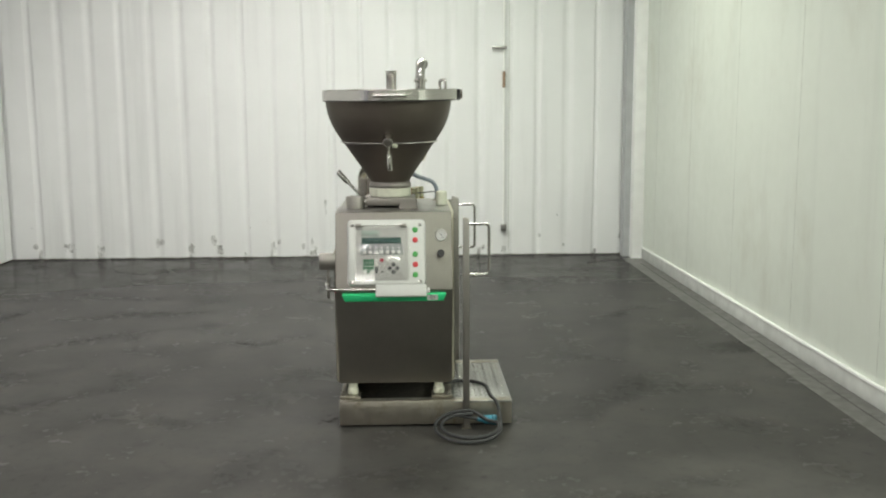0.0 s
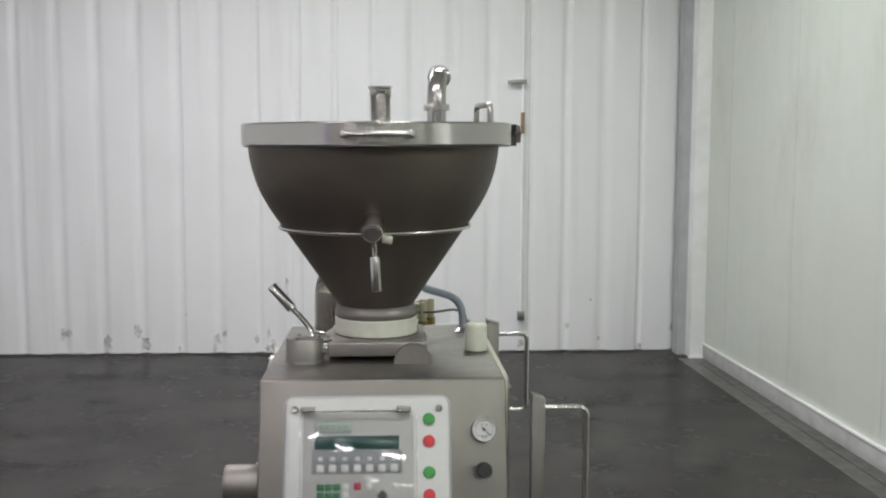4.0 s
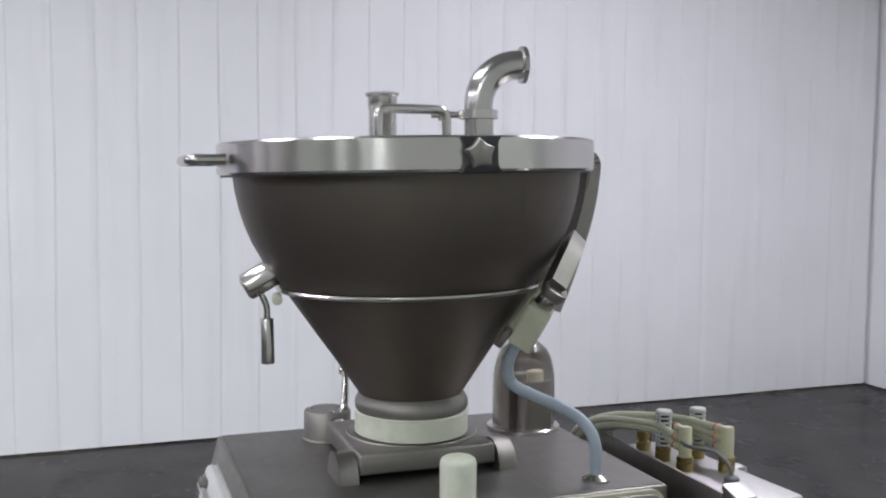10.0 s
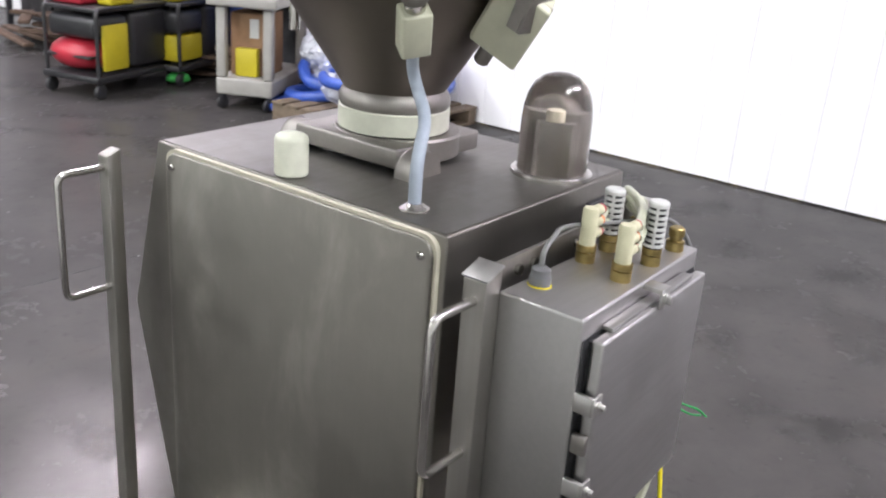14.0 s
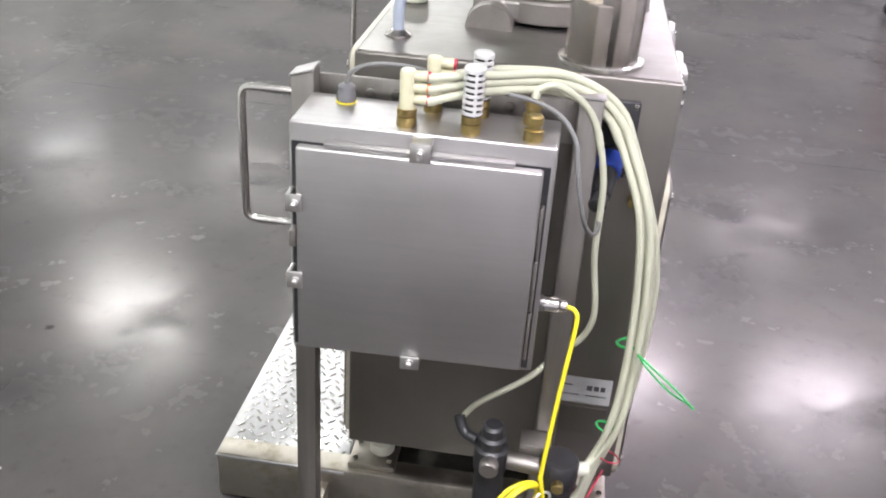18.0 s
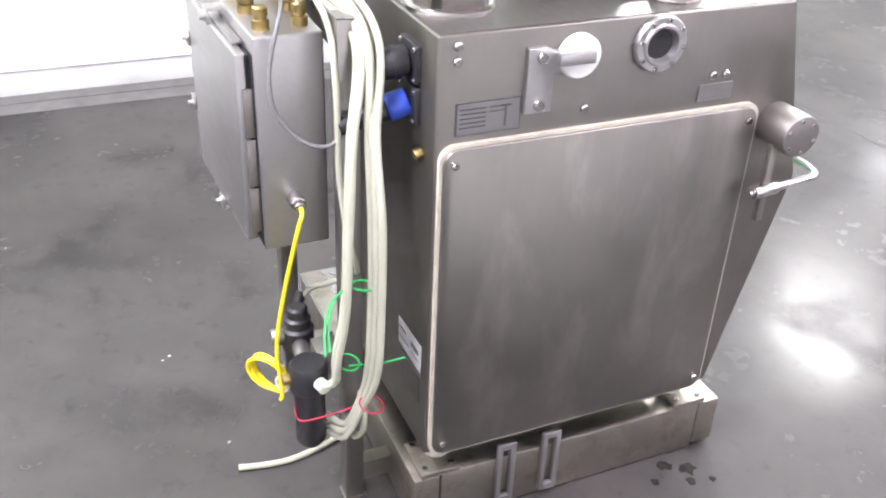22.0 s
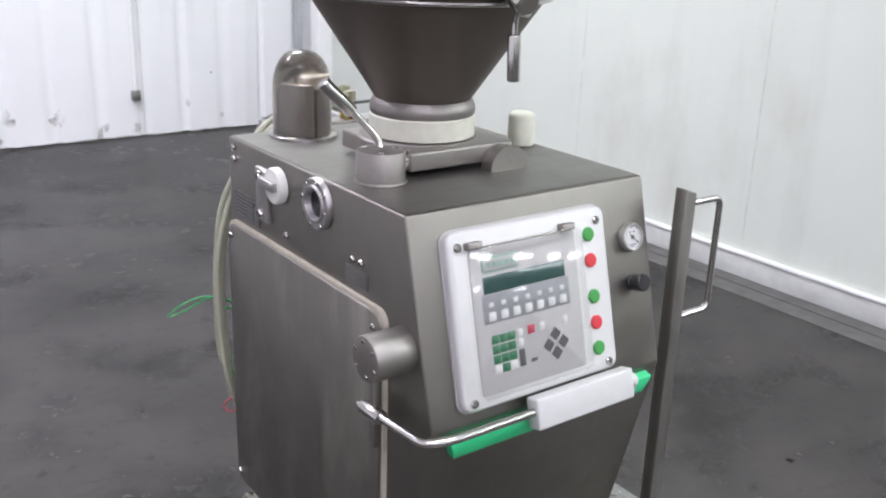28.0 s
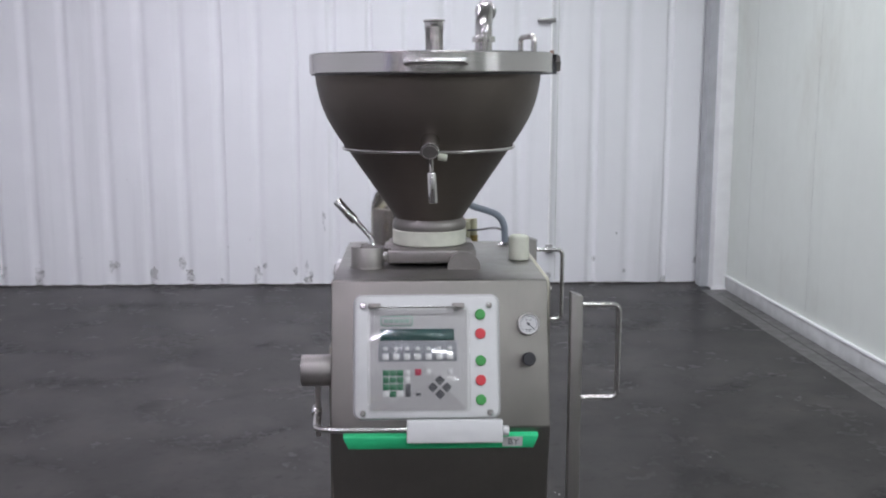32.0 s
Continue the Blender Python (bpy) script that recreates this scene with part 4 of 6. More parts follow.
# top: slewing plate, lever, pivots
HX, HY = -0.011, 5.170
slew = part("slewing_plate", lathe(bmesh.new(), [(0.128, 1.146), (0.131, 1.149), (0.131, 1.188), (0.127, 1.192), (0, 1.192)], pose(HX - 0.02, HY + 0.005, 0), 64), CAST, mach, "machined plate that carries the hopper")
bm = bmesh.new()
box(bm, -0.15, 0.115, 5.030, 5.296, 1.150, 1.190, 0.006, 3)
part("plate_block", bm, CAST, slew)
part("plate_tag", boxed(0.02, 0.075, 5.2965, 5.298, 1.155, 1.183), PLATE, slew, "small engraved tag")
for xx in (-0.02, 0.0, 0.095):
    part("bolt", lathe(bmesh.new(), [(0.006, 0), (0.006, 0.003), (0, 0.003)], plane_pose((xx, 5.296, 1.17), (-1, 0, 0), (0, 0, 1)), 12), ROD, slew)
for yy in (5.010, 5.318):
    part("pivot_ear", slab(bmesh.new(), [(-0.048, 0)] + [(-0.048 * math.cos(radians(12 * k)), 0.050 * math.sin(radians(12 * k))) for k in range(1, 15)] + [(0.048, 0)], plane_pose((0.076, yy + 0.018, 1.1385), (1, 0, 0), (0, 0, 1)), 0.036, 0.002), CAST, slew, "half-round pivot ear")
hub = part("lever_hub", lathe(bmesh.new(), [(0.049, 1.139), (0.049, 1.197), (0.046, 1.201), (0, 1.201)], pose(-0.210, 5.046, 0), 44), CAST, mach, "round lever hub")
part("weld_ring", ring_of(bmesh.new(), (-0.210, 5.046, 1.140), 0.050, 0.003, 40, 6), CAST, hub)
for a in (0, 120, 240):
    part("bolt", screw_head(bmesh.new(), pose(-0.210 + 0.036 * math.cos(radians(a)), 5.046 + 0.036 * math.sin(radians(a)), 1.201), 0.006, 0.003), ROD, hub)
part("hub_boss", cyl(bmesh.new(), (-0.168, 5.055, 1.172), (-0.138, 5.055, 1.172), 0.021, 24, 0.003), ROD, hub)
lever = part("lever", tube(bmesh.new(), smooth_path([(-0.192, 5.070, 1.185), (-0.197, 5.080, 1.215), (-0.224, 5.088, 1.248), (-0.250, 5.093, 1.275)], 6), 0.0075, 12), ROD, mach, "bent lever with a knurled grip")
part("grip", cyl(bmesh.new(), (-0.247, 5.093, 1.270), (-0.303, 5.106, 1.331), 0.0135, 20, 0.002), ROD, lever)

# neck rings
BX, BY = -0.0225, 5.182
neck = part("neck_ring", lathe(bmesh.new(), [(0.108, 1.192), (0.1145, 1.195), (0.1145, 1.236), (0.111, 1.239), (0, 1.239)], pose(BX, BY, 0), 64), CREAM, mach, "white plastic neck ring")
part("neck_collar", lathe(bmesh.new(), [(0.111, 1.239), (0.1145, 1.246), (0.114, 1.258), (0.108, 1.270), (0.100, 1.277), (0, 1.277)], pose(BX, BY, 0), 64), CAST, neck, "rounded steel collar")

# hopper bowl
bowl_profile = [(0.100, 1.268), (0.1035, 1.272), (0.128, 1.307), (0.153, 1.343), (0.186, 1.389), (0.216, 1.432), (0.246, 1.475), (0.270, 1.507), (0.291, 1.540), (0.307, 1.570), (0.319, 1.600), (0.328, 1.632), (0.334, 1.665), (0.337, 1.697)]
hopper = part("hopper", lathe(bmesh.new(), [(r * (1 + 0.03 * (z - 1.268)) - 0.002 * math.sin(math.pi * min(1, (z - 1.268) / 0.43)), 1.268 + (z - 1.268) * 1.037) for r, z in bowl_profile], pose(BX, BY, 0), 96), BOWL, mach, "large dark stainless steel hopper bowl", 50)
part("bead", ring_of(bmesh.new(), (BX, BY, 1.491), 0.2595, 0.0055, 110, 8), ROD, hopper, "bright wire bead round the bowl")
# sampling valve on the front of the bowl
vroot, vend = Vector((-0.015, 4.930, 1.533)), Vector((-0.019, 4.845, 1.487))
valve = part("sampling_valve", cyl(bmesh.new(), vroot + (vroot - vend) * 0.25, vroot + (vend - vroot) * 0.15, 0.032, 28, 0.003), CAST, hopper, "round steel sampling valve")
part("valve_barrel", cyl(bmesh.new(), vroot + (vend - vroot) * 0.15, vend, 0.0265, 28, 0.004), ROD, valve)
part("valve_face", cyl(bmesh.new(), vend, vend + (vend - vroot).normalized() * 0.002, 0.020, 24), CAST, valve)
part("valve_rod", tube(bmesh.new(), smooth_path([(-0.016, 4.872, 1.480), (-0.015, 4.880, 1.462), (-0.014, 4.884, 1.448), (-0.014, 4.884, 1.424)], 5), 0.006, 10), ROD, valve)
part("valve_grip", cyl(bmesh.new(), (-0.014, 4.884, 1.428), (-0.010, 4.883, 1.341), 0.0125, 20, 0.002), ROD, valve, "polished turning grip")
part("valve_bracket", cyl(bmesh.new(), (0.005, 4.90, 1.470), (0.030, 4.897, 1.466), 0.010, 14, 0.002), CREAM, valve)

# lid
lid = part("lid", lathe(bmesh.new(), [(0.330, 1.694), (0.362, 1.694), (0.366, 1.698), (0.366, 1.7485), (0.363, 1.7525), (0.352, 1.7525), (0.338, 1.7505), (0, 1.7505)], pose(HX, HY, 0), 120), LID, mach, "flat brushed stainless hopper lid with a deep rim", 15)
part("lid_gasket", lathe(bmesh.new(), [(0.332, 1.6905), (0.360, 1.6905), (0.360, 1.694), (0.332, 1.694)], pose(HX, HY, 0), 96, False), BLACK, lid)
part("lid_handle", tube(bmesh.new(), rounded_path([(-0.085, 4.808, 1.722), (-0.085, 4.745, 1.722), (0.073, 4.745, 1.722), (0.073, 4.808, 1.722)], 0.02), 0.0095, 12), ROD, lid, "bent rod handle on the lid rim")
part("vent_tube", lathe(bmesh.new(), [(0.0265, 1.750), (0.0265, 1.819), (0.0285, 1.822), (0.0285, 1.843), (0.0325, 1.846), (0.0325, 1.850), (0.0275, 1.850), (0.0245, 1.833), (0.0245, 1.756), (0, 1.756)], pose(-0.003, 5.120, 0), 36), PIPE, lid, "open stainless vent tube with a rolled rim")
# bent pipe with clamp
EX, EY = 0.154, 5.257
edir = Vector((0.14, 0.99, 0)).normalized()
c = Vector((EX, EY, 1.815)) + edir * 0.075
path = [Vector((EX, EY, 1.751)), Vector((EX, EY, 1.80))] + [c + (-edir * math.cos(radians(9 * k)) + Vector((0, 0, 1)) * math.sin(radians(9 * k))) * 0.075 for k in range(0, 11)]
path.append(path[-1] + edir * 0.008)
pipe = part("bent_pipe", tube(bmesh.new(), path, 0.0265, 24), PIPE, lid, "polished bent pipe stub with an open end")
end = path[-1]
mend, _ = axis_pose(end, end + edir)
part("pipe_flange", lathe(bmesh.new(), [(0.026, -0.004), (0.034, -0.002), (0.034, 0.006), (0.0245, 0.007), (0.0225, -0.02), (0, -0.02)], mend, 32), PIPE, pipe)
clamp = part("pipe_clamp", lathe(bmesh.new(), [(0.027, 1.790), (0.036, 1.791), (0.036, 1.807), (0.027, 1.808)], pose(EX, EY, 0), 32), ROD, pipe, "pipe clamp with a wing screw")
part("clamp_screw", cyl(bmesh.new(), (EX - 0.01, EY - 0.03, 1.799), (EX - 0.02, EY - 0.085, 1.799), 0.006, 10, 0.001), ROD, clamp)
part("clamp_nut", boxed(EX - 0.03, EX - 0.008, EY - 0.07, EY - 0.055, 1.789, 1.809, bevel=0.003), ROD, clamp)
part("pipe_base", lathe(bmesh.new(), [(0.05, 1.7505), (0.05, 1.753), (0.027, 1.755), (0.027, 1.79)], pose(EX, EY, 0), 32), PIPE, pipe)
part("lid_bar", tube(bmesh.new(), rounded_path([(0.282, 5.027, 1.748), (0.282, 5.027, 1.799), (0.258, 5.155, 1.799), (0.258, 5.155, 1.748)], 0.018), 0.008, 12), ROD, lid, "low bent bar on the lid")
bm = bmesh.new()
for xx, yy in ((-0.19, 5.02), (-0.215, 5.10), (-0.17, 5.06)):
    cyl(bm, (xx, yy, 1.749), (xx, yy, 1.757), 0.012, 12, 0.002)
part("lid_studs", bm, ROD, lid)
# star knob in its black slot
SLOT = [(0.034, -0.030), (0.028, -0.016), (0.028, 0.018), (0.033, 0.0285), (-0.033, 0.0285), (-0.028, 0.018), (-0.028, -0.016), (-0.034, -0.030)]
part("rim_slot", slab(bmesh.new(), SLOT, plane_pose((0.350, 5.176, 1.7215), (0, 1, 0), (0, 0, 1)), 0.0165, 0.001), BLACK, lid, "black slot in the rim")
bm = bmesh.new()
star = [(0.026 * (1 if k % 2 == 0 else 0.70) * math.cos(radians(36 * k + 96)), 0.026 * (1 if k % 2 == 0 else 0.70) * math.sin(radians(36 * k + 96))) for k in range(10)]
slab(bm, star, plane_pose((0.3625, 5.170, 1.722), (0, 1, 0), (0, 0, 1)), 0.017, 0.004)
part("star_knob", bm, CAST, lid, "star-shaped clamping knob")

# hinge arm of the lid with its switch boxes
def strap(bm, line, x0, x1, thick):
    """A flat bar: a line of (y, z) given thickness, x0 to x1 wide."""
    pts = [Vector((0, y, z)) for y, z in line]
    rings = []
    for k, p in enumerate(pts):
        d = (pts[min(k + 1, len(pts) - 1)] - pts[max(k - 1, 0)]).normalized()
        n = Vector((0, -d.z, d.y)) * thick / 2
        rings.append([bm.verts.new((x, q.y, q.z)) for x, q in ((x0, p - n), (x1, p - n), (x1, p + n), (x0, p + n))])
    for a, b in zip(rings, rings[1:]):
        for k in range(4):
            bm.faces.new((a[k], a[(k + 1) % 4], b[(k + 1) % 4], b[k]))
    bm.faces.new(rings[0]), bm.faces.new(rings[-1])
    bmesh.ops.bevel(bm, geom=[e for e in bm.edges if abs(e.verts[0].co.x - e.verts[1].co.x) < 1e-6], offset=0.004, segments=2, affect="EDGES")
    return bm


bend = [(p.y, p.z) for p in rounded_path([(0, 5.512, 1.752), (0, 5.572, 1.748), (0, 5.552, 1.63), (0, 5.512, 1.51), (0, 5.480, 1.43)], 0.045)]
arm = part("hinge_arm", strap(bmesh.new(), bend, -0.045, 0.024, 0.030), CAST, mach, "curved flat steel lid hinge arm", 30)
part("switch_arm", tube(bmesh.new(), rounded_path([(0.194, 5.390, 1.500), (0.140, 5.455, 1.570), (0.07, 5.497, 1.578), (0.0, 5.528, 1.57)], 0.03), 0.024, 4), CAST, arm, "bent steel bar that carries the switch")


def oblong(name, p0, p1, side, w, h, bevel, material, parent, label):
    p0, p1 = Vector(p0), Vector(p1)
    d = (p1 - p0).normalized()
    s = (Vector(side) - d * Vector(side).dot(d)).normalized()
    bm = bmesh.new()
    rot = Matrix((s, d.cross(s), d)).transposed().to_4x4()
    rot.translation = p0
    box(bm, -w / 2, w / 2, -h / 2, h / 2, 0, (p1 - p0).length, bevel, 3, m=rot)
    return part(name, bm, material, parent, label)


msw = plane_pose((0.013, 5.380, 1.401), (-0.058, 0.067, -0.058), (0.030, 0.087, 0.115))
cb2 = part("switch_box", boxed(0.0, 0.105, 0.0, 0.150, -0.055, 0.0, bevel=0.006, seg=3, m=msw), PALE, mach, "pale green plastic switch box on the lid arm")
part("box_seam", boxed(-0.0008, 0.1058, -0.0008, 0.1508, -0.020, -0.018, m=msw), GASKET, cb2)
part("plunger", cyl(bmesh.new(), msw @ Vector((0.045, 0.002, -0.028)), msw @ Vector((0.045, -0.045, -0.028)), 0.016, 18, 0.003), CAST, cb2)
cb1 = oblong("plug_box", (0.170, 5.378, 1.462), (0.134, 5.350, 1.384), (0.7, -0.4, 0), 0.055, 0.048, 0.006, PALE, mach, "pale green plug housing")
part("gland_nut", cyl(bmesh.new(), (0.170, 5.378, 1.462), (0.184, 5.388, 1.482), 0.019, 16, 0.003), ROD, cb1)
part("knurled_nut", cyl(bmesh.new(), (0.184, 5.388, 1.482), (0.195, 5.396, 1.498), 0.025, 20, 0.003), CAST, cb1)
hose = part("grey_hose", tube(bmesh.new(), smooth_path([(0.128, 5.345, 1.385), (0.112, 5.335, 1.345), (0.105, 5.345, 1.305), (0.128, 5.377, 1.284), (0.170, 5.415, 1.267), (0.214, 5.444, 1.246), (0.238, 5.458, 1.208), (0.241, 5.460, 1.142)], 6), 0.0115, 14), GREY_HOSE, mach, "bluish grey hose down to the cabinet top")
part("hose_gland", lathe(bmesh.new(), [(0.026, 1.139), (0.026, 1.143), (0.018, 1.148), (0.013, 1.152), (0, 1.152)], pose(0.241, 5.460, 0), 28), ROD, hose)

# top fittings: cream cap and smoked dome
part("cream_cap", lathe(bmesh.new(), [(0.0285, 1.139), (0.0315, 1.142), (0.0315, 1.205), (0.029, 1.2125), (0.024, 1.216), (0, 1.217)], pose(0.258, 5.166, 0), 36), CREAM, mach, "round cream plastic cap on the cabinet top")
DX, DY = -0.150, 5.473
part("dome_flange", lathe(bmesh.new(), [(0.080, 1.139), (0.080, 1.146), (0.076, 1.149), (0.069, 1.149), (0.069, 1.139)], pose(DX, DY, 0), 48, False), LID, mach, "polished flange ring")
dome_profile = [(0.0685, 1.148), (0.068, 1.25), (0.066, 1.275), (0.060, 1.30), (0.050, 1.32), (0.034, 1.334), (0.016, 1.340), (0, 1.341)]
inner = [(r * 0.945, z - 0.003) for r, z in reversed(dome_profile)]
dome = part("smoked_dome", lathe(bmesh.new(), dome_profile + inner, pose(DX, DY, 0), 48, False), SMOKE, mach, "smoky clear plastic filter dome", 50)
dome.visible_shadow = False
core = bmesh.new()
box(core, -0.022, -0.004, -0.026, 0.020, 1.141, 1.262, 0.003, m=pose(DX, DY, 0, 0, 0, 25))
box(core, 0.004, 0.026, -0.020, 0.026, 1.141, 1.250, 0.004, m=pose(DX, DY, 0, 0, 0, 25))
part("dome_core", core, plain("dull_grey_core", (0.13, 0.12, 0.11), 0.5, 0.3, 0.25, 20.0), dome, "dull grey valve inside the dome")
part("dome_float", lathe(bmesh.new(), [(0.011, 1.251), (0.011, 1.270), (0.006, 1.273), (0, 1.273)], pose(DX + 0.016, DY + 0.008, 0), 24), GASKET, dome)

# back of the machine: sockets, plates
def on_back(x, z, n=0.0):
    return plane_pose((x, 5.557 + n, z), (-1, 0, 0), (0, 0, 1))


for zz, blue in ((1.062, False), (0.985, True)):
    s = part("wall_socket", slab(bmesh.new(), round_rect(0.082, 0.072, 0.006), on_back(-0.19, zz), 0.010, 0.003), BLACK, mach, "black flanged power socket")
    for a in (-1, 1):
        for b in (-1, 1):
            part("screw", screw_head(bmesh.new(), on_back(-0.19 + a * 0.033, zz + b * 0.028, 0.010), 0.005, 0.003), ROD, s)
    p0 = Vector((-0.19, 5.565, zz))
    d = Vector((0.15, 1.0, -0.18 if not blue else -0.35)).normalized()
    if blue:
        part("blue_collar", cyl(bmesh.new(), p0, p0 + d * 0.040, 0.026, 24, 0.004), BLUE, s, "blue plug collar")
        part("plug_body", cyl(bmesh.new(), p0 + d * 0.040, p0 + d * 0.105, 0.0215, 20, 0.004, 0.019), BLACK, s)
        part("plug_tail", cyl(bmesh.new(), p0 + d * 0.105, p0 + d * 0.13, 0.017, 16, 0.003), RUBBER, s)
    else:
        part("socket_cap", cyl(bmesh.new(), p0, p0 + d * 0.05, 0.028, 24, 0.006), BLACK, s)
        part("cap_rib", cyl(bmesh.new(), p0 + d * 0.02, p0 + d * 0.03, 0.031, 24), BLACK, s)
LABEL = plain("faded_label", (0.36, 0.36, 0.36), 0.5, 0, 0.1, 30.0, 0.0)
lab = part("maker_label", slab(bmesh.new(), round_rect(0.125, 0.066, 0.002), on_back(-0.206, 0.449), 0.001), LABEL, mach, "white printed paper label")
for bar in ((-0.055, -0.02, 0.012, 0.003), (0.010, 0.022, 0.008, 0.012), (0.025, 0.036, 0.008, 0.012), (0.039, 0.049, 0.008, 0.012), (0.01, 0.052, -0.012, 0.002), (-0.055, -0.005, -0.012, 0.002)):
    bars([bar], on_back(-0.206, 0.449, 0.001), INK, "print", lab)
part("cover_plate", slab(bmesh.new(), round_rect(0.10, 0.07, 0.003), on_back(-0.215, 0.372), 0.003), SHEET, mach)
part("drain_cock", cyl(bmesh.new(), (-0.245, 5.557, 0.905), (-0.245, 5.573, 0.901), 0.011, 14, 0.002), BRASS, mach)


# ---- electrical cabinet hung on the rear posts ----
before_cabinet = set(scene.objects)
cab = thing("electrical_cabinet", 0.115, 5.75, 0.66, "brushed stainless electrical enclosure hung on two posts", "electrical cabinet")
cbody = part("cabinet_body", boxed(-0.092, 0.321, 5.686, 5.812, 0.664, 1.083, bevel=0.005, seg=3), ENCL, cab)
# black band wider than the gasket: shade of the door recess put into colour
part("rim", boxed(-0.084, 0.3165, 5.812, 5.8135, 0.672, 1.0562), RUBBER, cbody, "dark gasket round the door, widened to paint the recess's shade")
part("door_seal", boxed(-0.068, 0.298, 5.8136, 5.820, 0.690, 1.051), RUBBER, cbody)
part("lip", boxed(-0.030, 0.262, 5.814, 5.832, 1.0575, 1.064, bevel=0.001), ENCL, cbody)
part("cabinet_door", boxed(-0.074, 0.304, 5.820, 5.840, 0.682, 1.057, bevel=0.005, seg=3), ENCL, cab, "plain brushed cabinet door")
bm = bmesh.new()
for zz in (0.70, 0.80, 0.90):
    box(bm, -0.081, -0.0755, 5.8135, 5.832, zz, zz + 0.096, 0.002)
part("hinge_strip", bm, CAST, cbody)


def clasp(m, parent):
    """Screw-down clasp: foot on the body, plate over the door's edge, screw through it. z of m points out of the door."""
    c = part("clasp", boxed(-0.016, 0.016, -0.004, 0.022, 0.0, 0.0045, bevel=0.0015, m=m), CLASP, parent, "bright screw-down door clasp")
    part("clasp_foot", boxed(-0.015, 0.015, -0.004, 0.004, -0.030, -0.0002, bevel=0.001, m=m), CLASP, c)
    part("clasp_screw", lathe(bmesh.new(), [(0.0072, 0.0046), (0.0072, 0.0075), (0.0045, 0.0078), (0.0045, 0.014), (0.003, 0.0155), (0, 0.0155)], m @ pose(0, 0.011, 0), 12), CLASP, c)


clasp(plane_pose((0.112, 5.8405, 1.0755), (1, 0, 0), (0, 0, -1)), cab)
clasp(plane_pose((0.112, 5.8405, 0.6665), (-1, 0, 0), (0, 0, 1)), cab)
for zz in (0.968, 0.822):
    clasp(plane_pose((0.3155, 5.8405, zz), (0, 0, -1), (-1, 0, 0)), cab)
part("hasp", boxed(0.305, 0.317, 5.8135, 5.838, 0.882, 0.914, bevel=0.003), CAST, cab, "dull steel hasp")
# fittings on the cabinet top
def brass_base(x, y, parent, h=0.03):
    return part("brass_nut", lathe(bmesh.new(), [(0.0155, 1.083), (0.0155, 1.083 + h * 0.55), (0.013, 1.083 + h * 0.6), (0.0155, 1.083 + h * 0.65), (0.0155, 1.083 + h), (0.009, 1.083 + h), (0, 1.083 + h)], pose(x, y, 0), 12), BRASS, parent)


def manifold(x, y, z1):
    f = thing("push_fitting", x, y, 1.083, "cream push-in air fitting on a brass nut", "pipe fitting", "fittings on the cabinet")
    brass_base(x, y, f)
    part("fitting_body", lathe(bmesh.new(), [(0.0125, 1.113), (0.0125, z1 - 0.004), (0.0105, z1), (0, z1)], pose(x, y, 0), 20), AGED, f)
    return f


def silencer(x, y):
    f = thing("silencer", x, y, 1.083, "white slotted air silencer on a brass nut", "silencer", "silencers on the cabinet")
    brass_base(x, y, f)
    bm = bmesh.new()
    z = 1.116
    for k in range(7):
        lathe(bm, [(0.0125, z), (0.016, z), (0.016, z + 0.0048), (0.0125, z + 0.0048)], pose(x, y, 0), 20, False)
        z += 0.0098
    tagged(part("slotted_sleeve", bm, WHITE, f), "", "", "", "stuff")
    part("silencer_cap", lathe(bmesh.new(), [(0, z), (0.0165, z), (0.0165, z + 0.006), (0.014, z + 0.009), (0, z + 0.009)], pose(x, y, 0), 20), WHITE, f)
    part("core", cyl(bmesh.new(), (x, y, 1.113), (x, y, z), 0.0128, 16), BLACK, f)
    bm = bmesh.new()
    for k in range(4):
        a = radians(90 * k + 20)
        cyl(bm, (x + 0.0135 * math.cos(a), y + 0.0135 * math.sin(a), 1.115), (x + 0.0135 * math.cos(a), y + 0.0135 * math.sin(a), z), 0.0026, 6)
    part("rib_cage", bm, WHITE, f)


FITS = [(0.145, 5.782, 1.176), (0.116, 5.708, 1.176)]
for x, y, z1 in FITS:
    f = manifold(x, y, z1)
    for k in range(3):
        zz = 1.128 + 0.019 * k
        part("collet", cyl(bmesh.new(), (x - 0.010, y, zz), (x - 0.030, y, zz + 0.001), 0.0092, 14, 0.001), AGED, f)
        part("release_ring", cyl(bmesh.new(), (x - 0.030, y, zz + 0.001), (x - 0.034, y, zz + 0.001), 0.0088, 14), RED_TIE if k != 1 else plain("orange_ring", (0.75, 0.16, 0.03), 0.4), f, "orange release ring")
for x, y in ((0.045, 5.785), (0.040, 5.708)):
    silencer(x, y)
for x, y in ((-0.051, 5.785), (-0.045, 5.715)):
    f = thing("brass_fitting", x, y, 1.083, "short stepped brass air fitting", "pipe fitting", "fittings on the cabinet")
    part("fitting_body", lathe(bmesh.new(), [(0.0155, 1.083), (0.0155, 1.100), (0.011, 1.102), (0.011, 1.108), (0.0135, 1.109), (0.0135, 1.122), (0.010, 1.125), (0.0, 1.125)], pose(x, y, 0), 12), BRASS, f)
g = thing("cable_gland", 0.257, 5.712, 1.083, "black cable gland with a yellow band", "cable gland")
part("band", lathe(bmesh.new(), [(0.0170, 1.083), (0.0170, 1.0845), (0, 1.0845)], pose(0.257, 5.712, 0), 18), YELLOW, g)
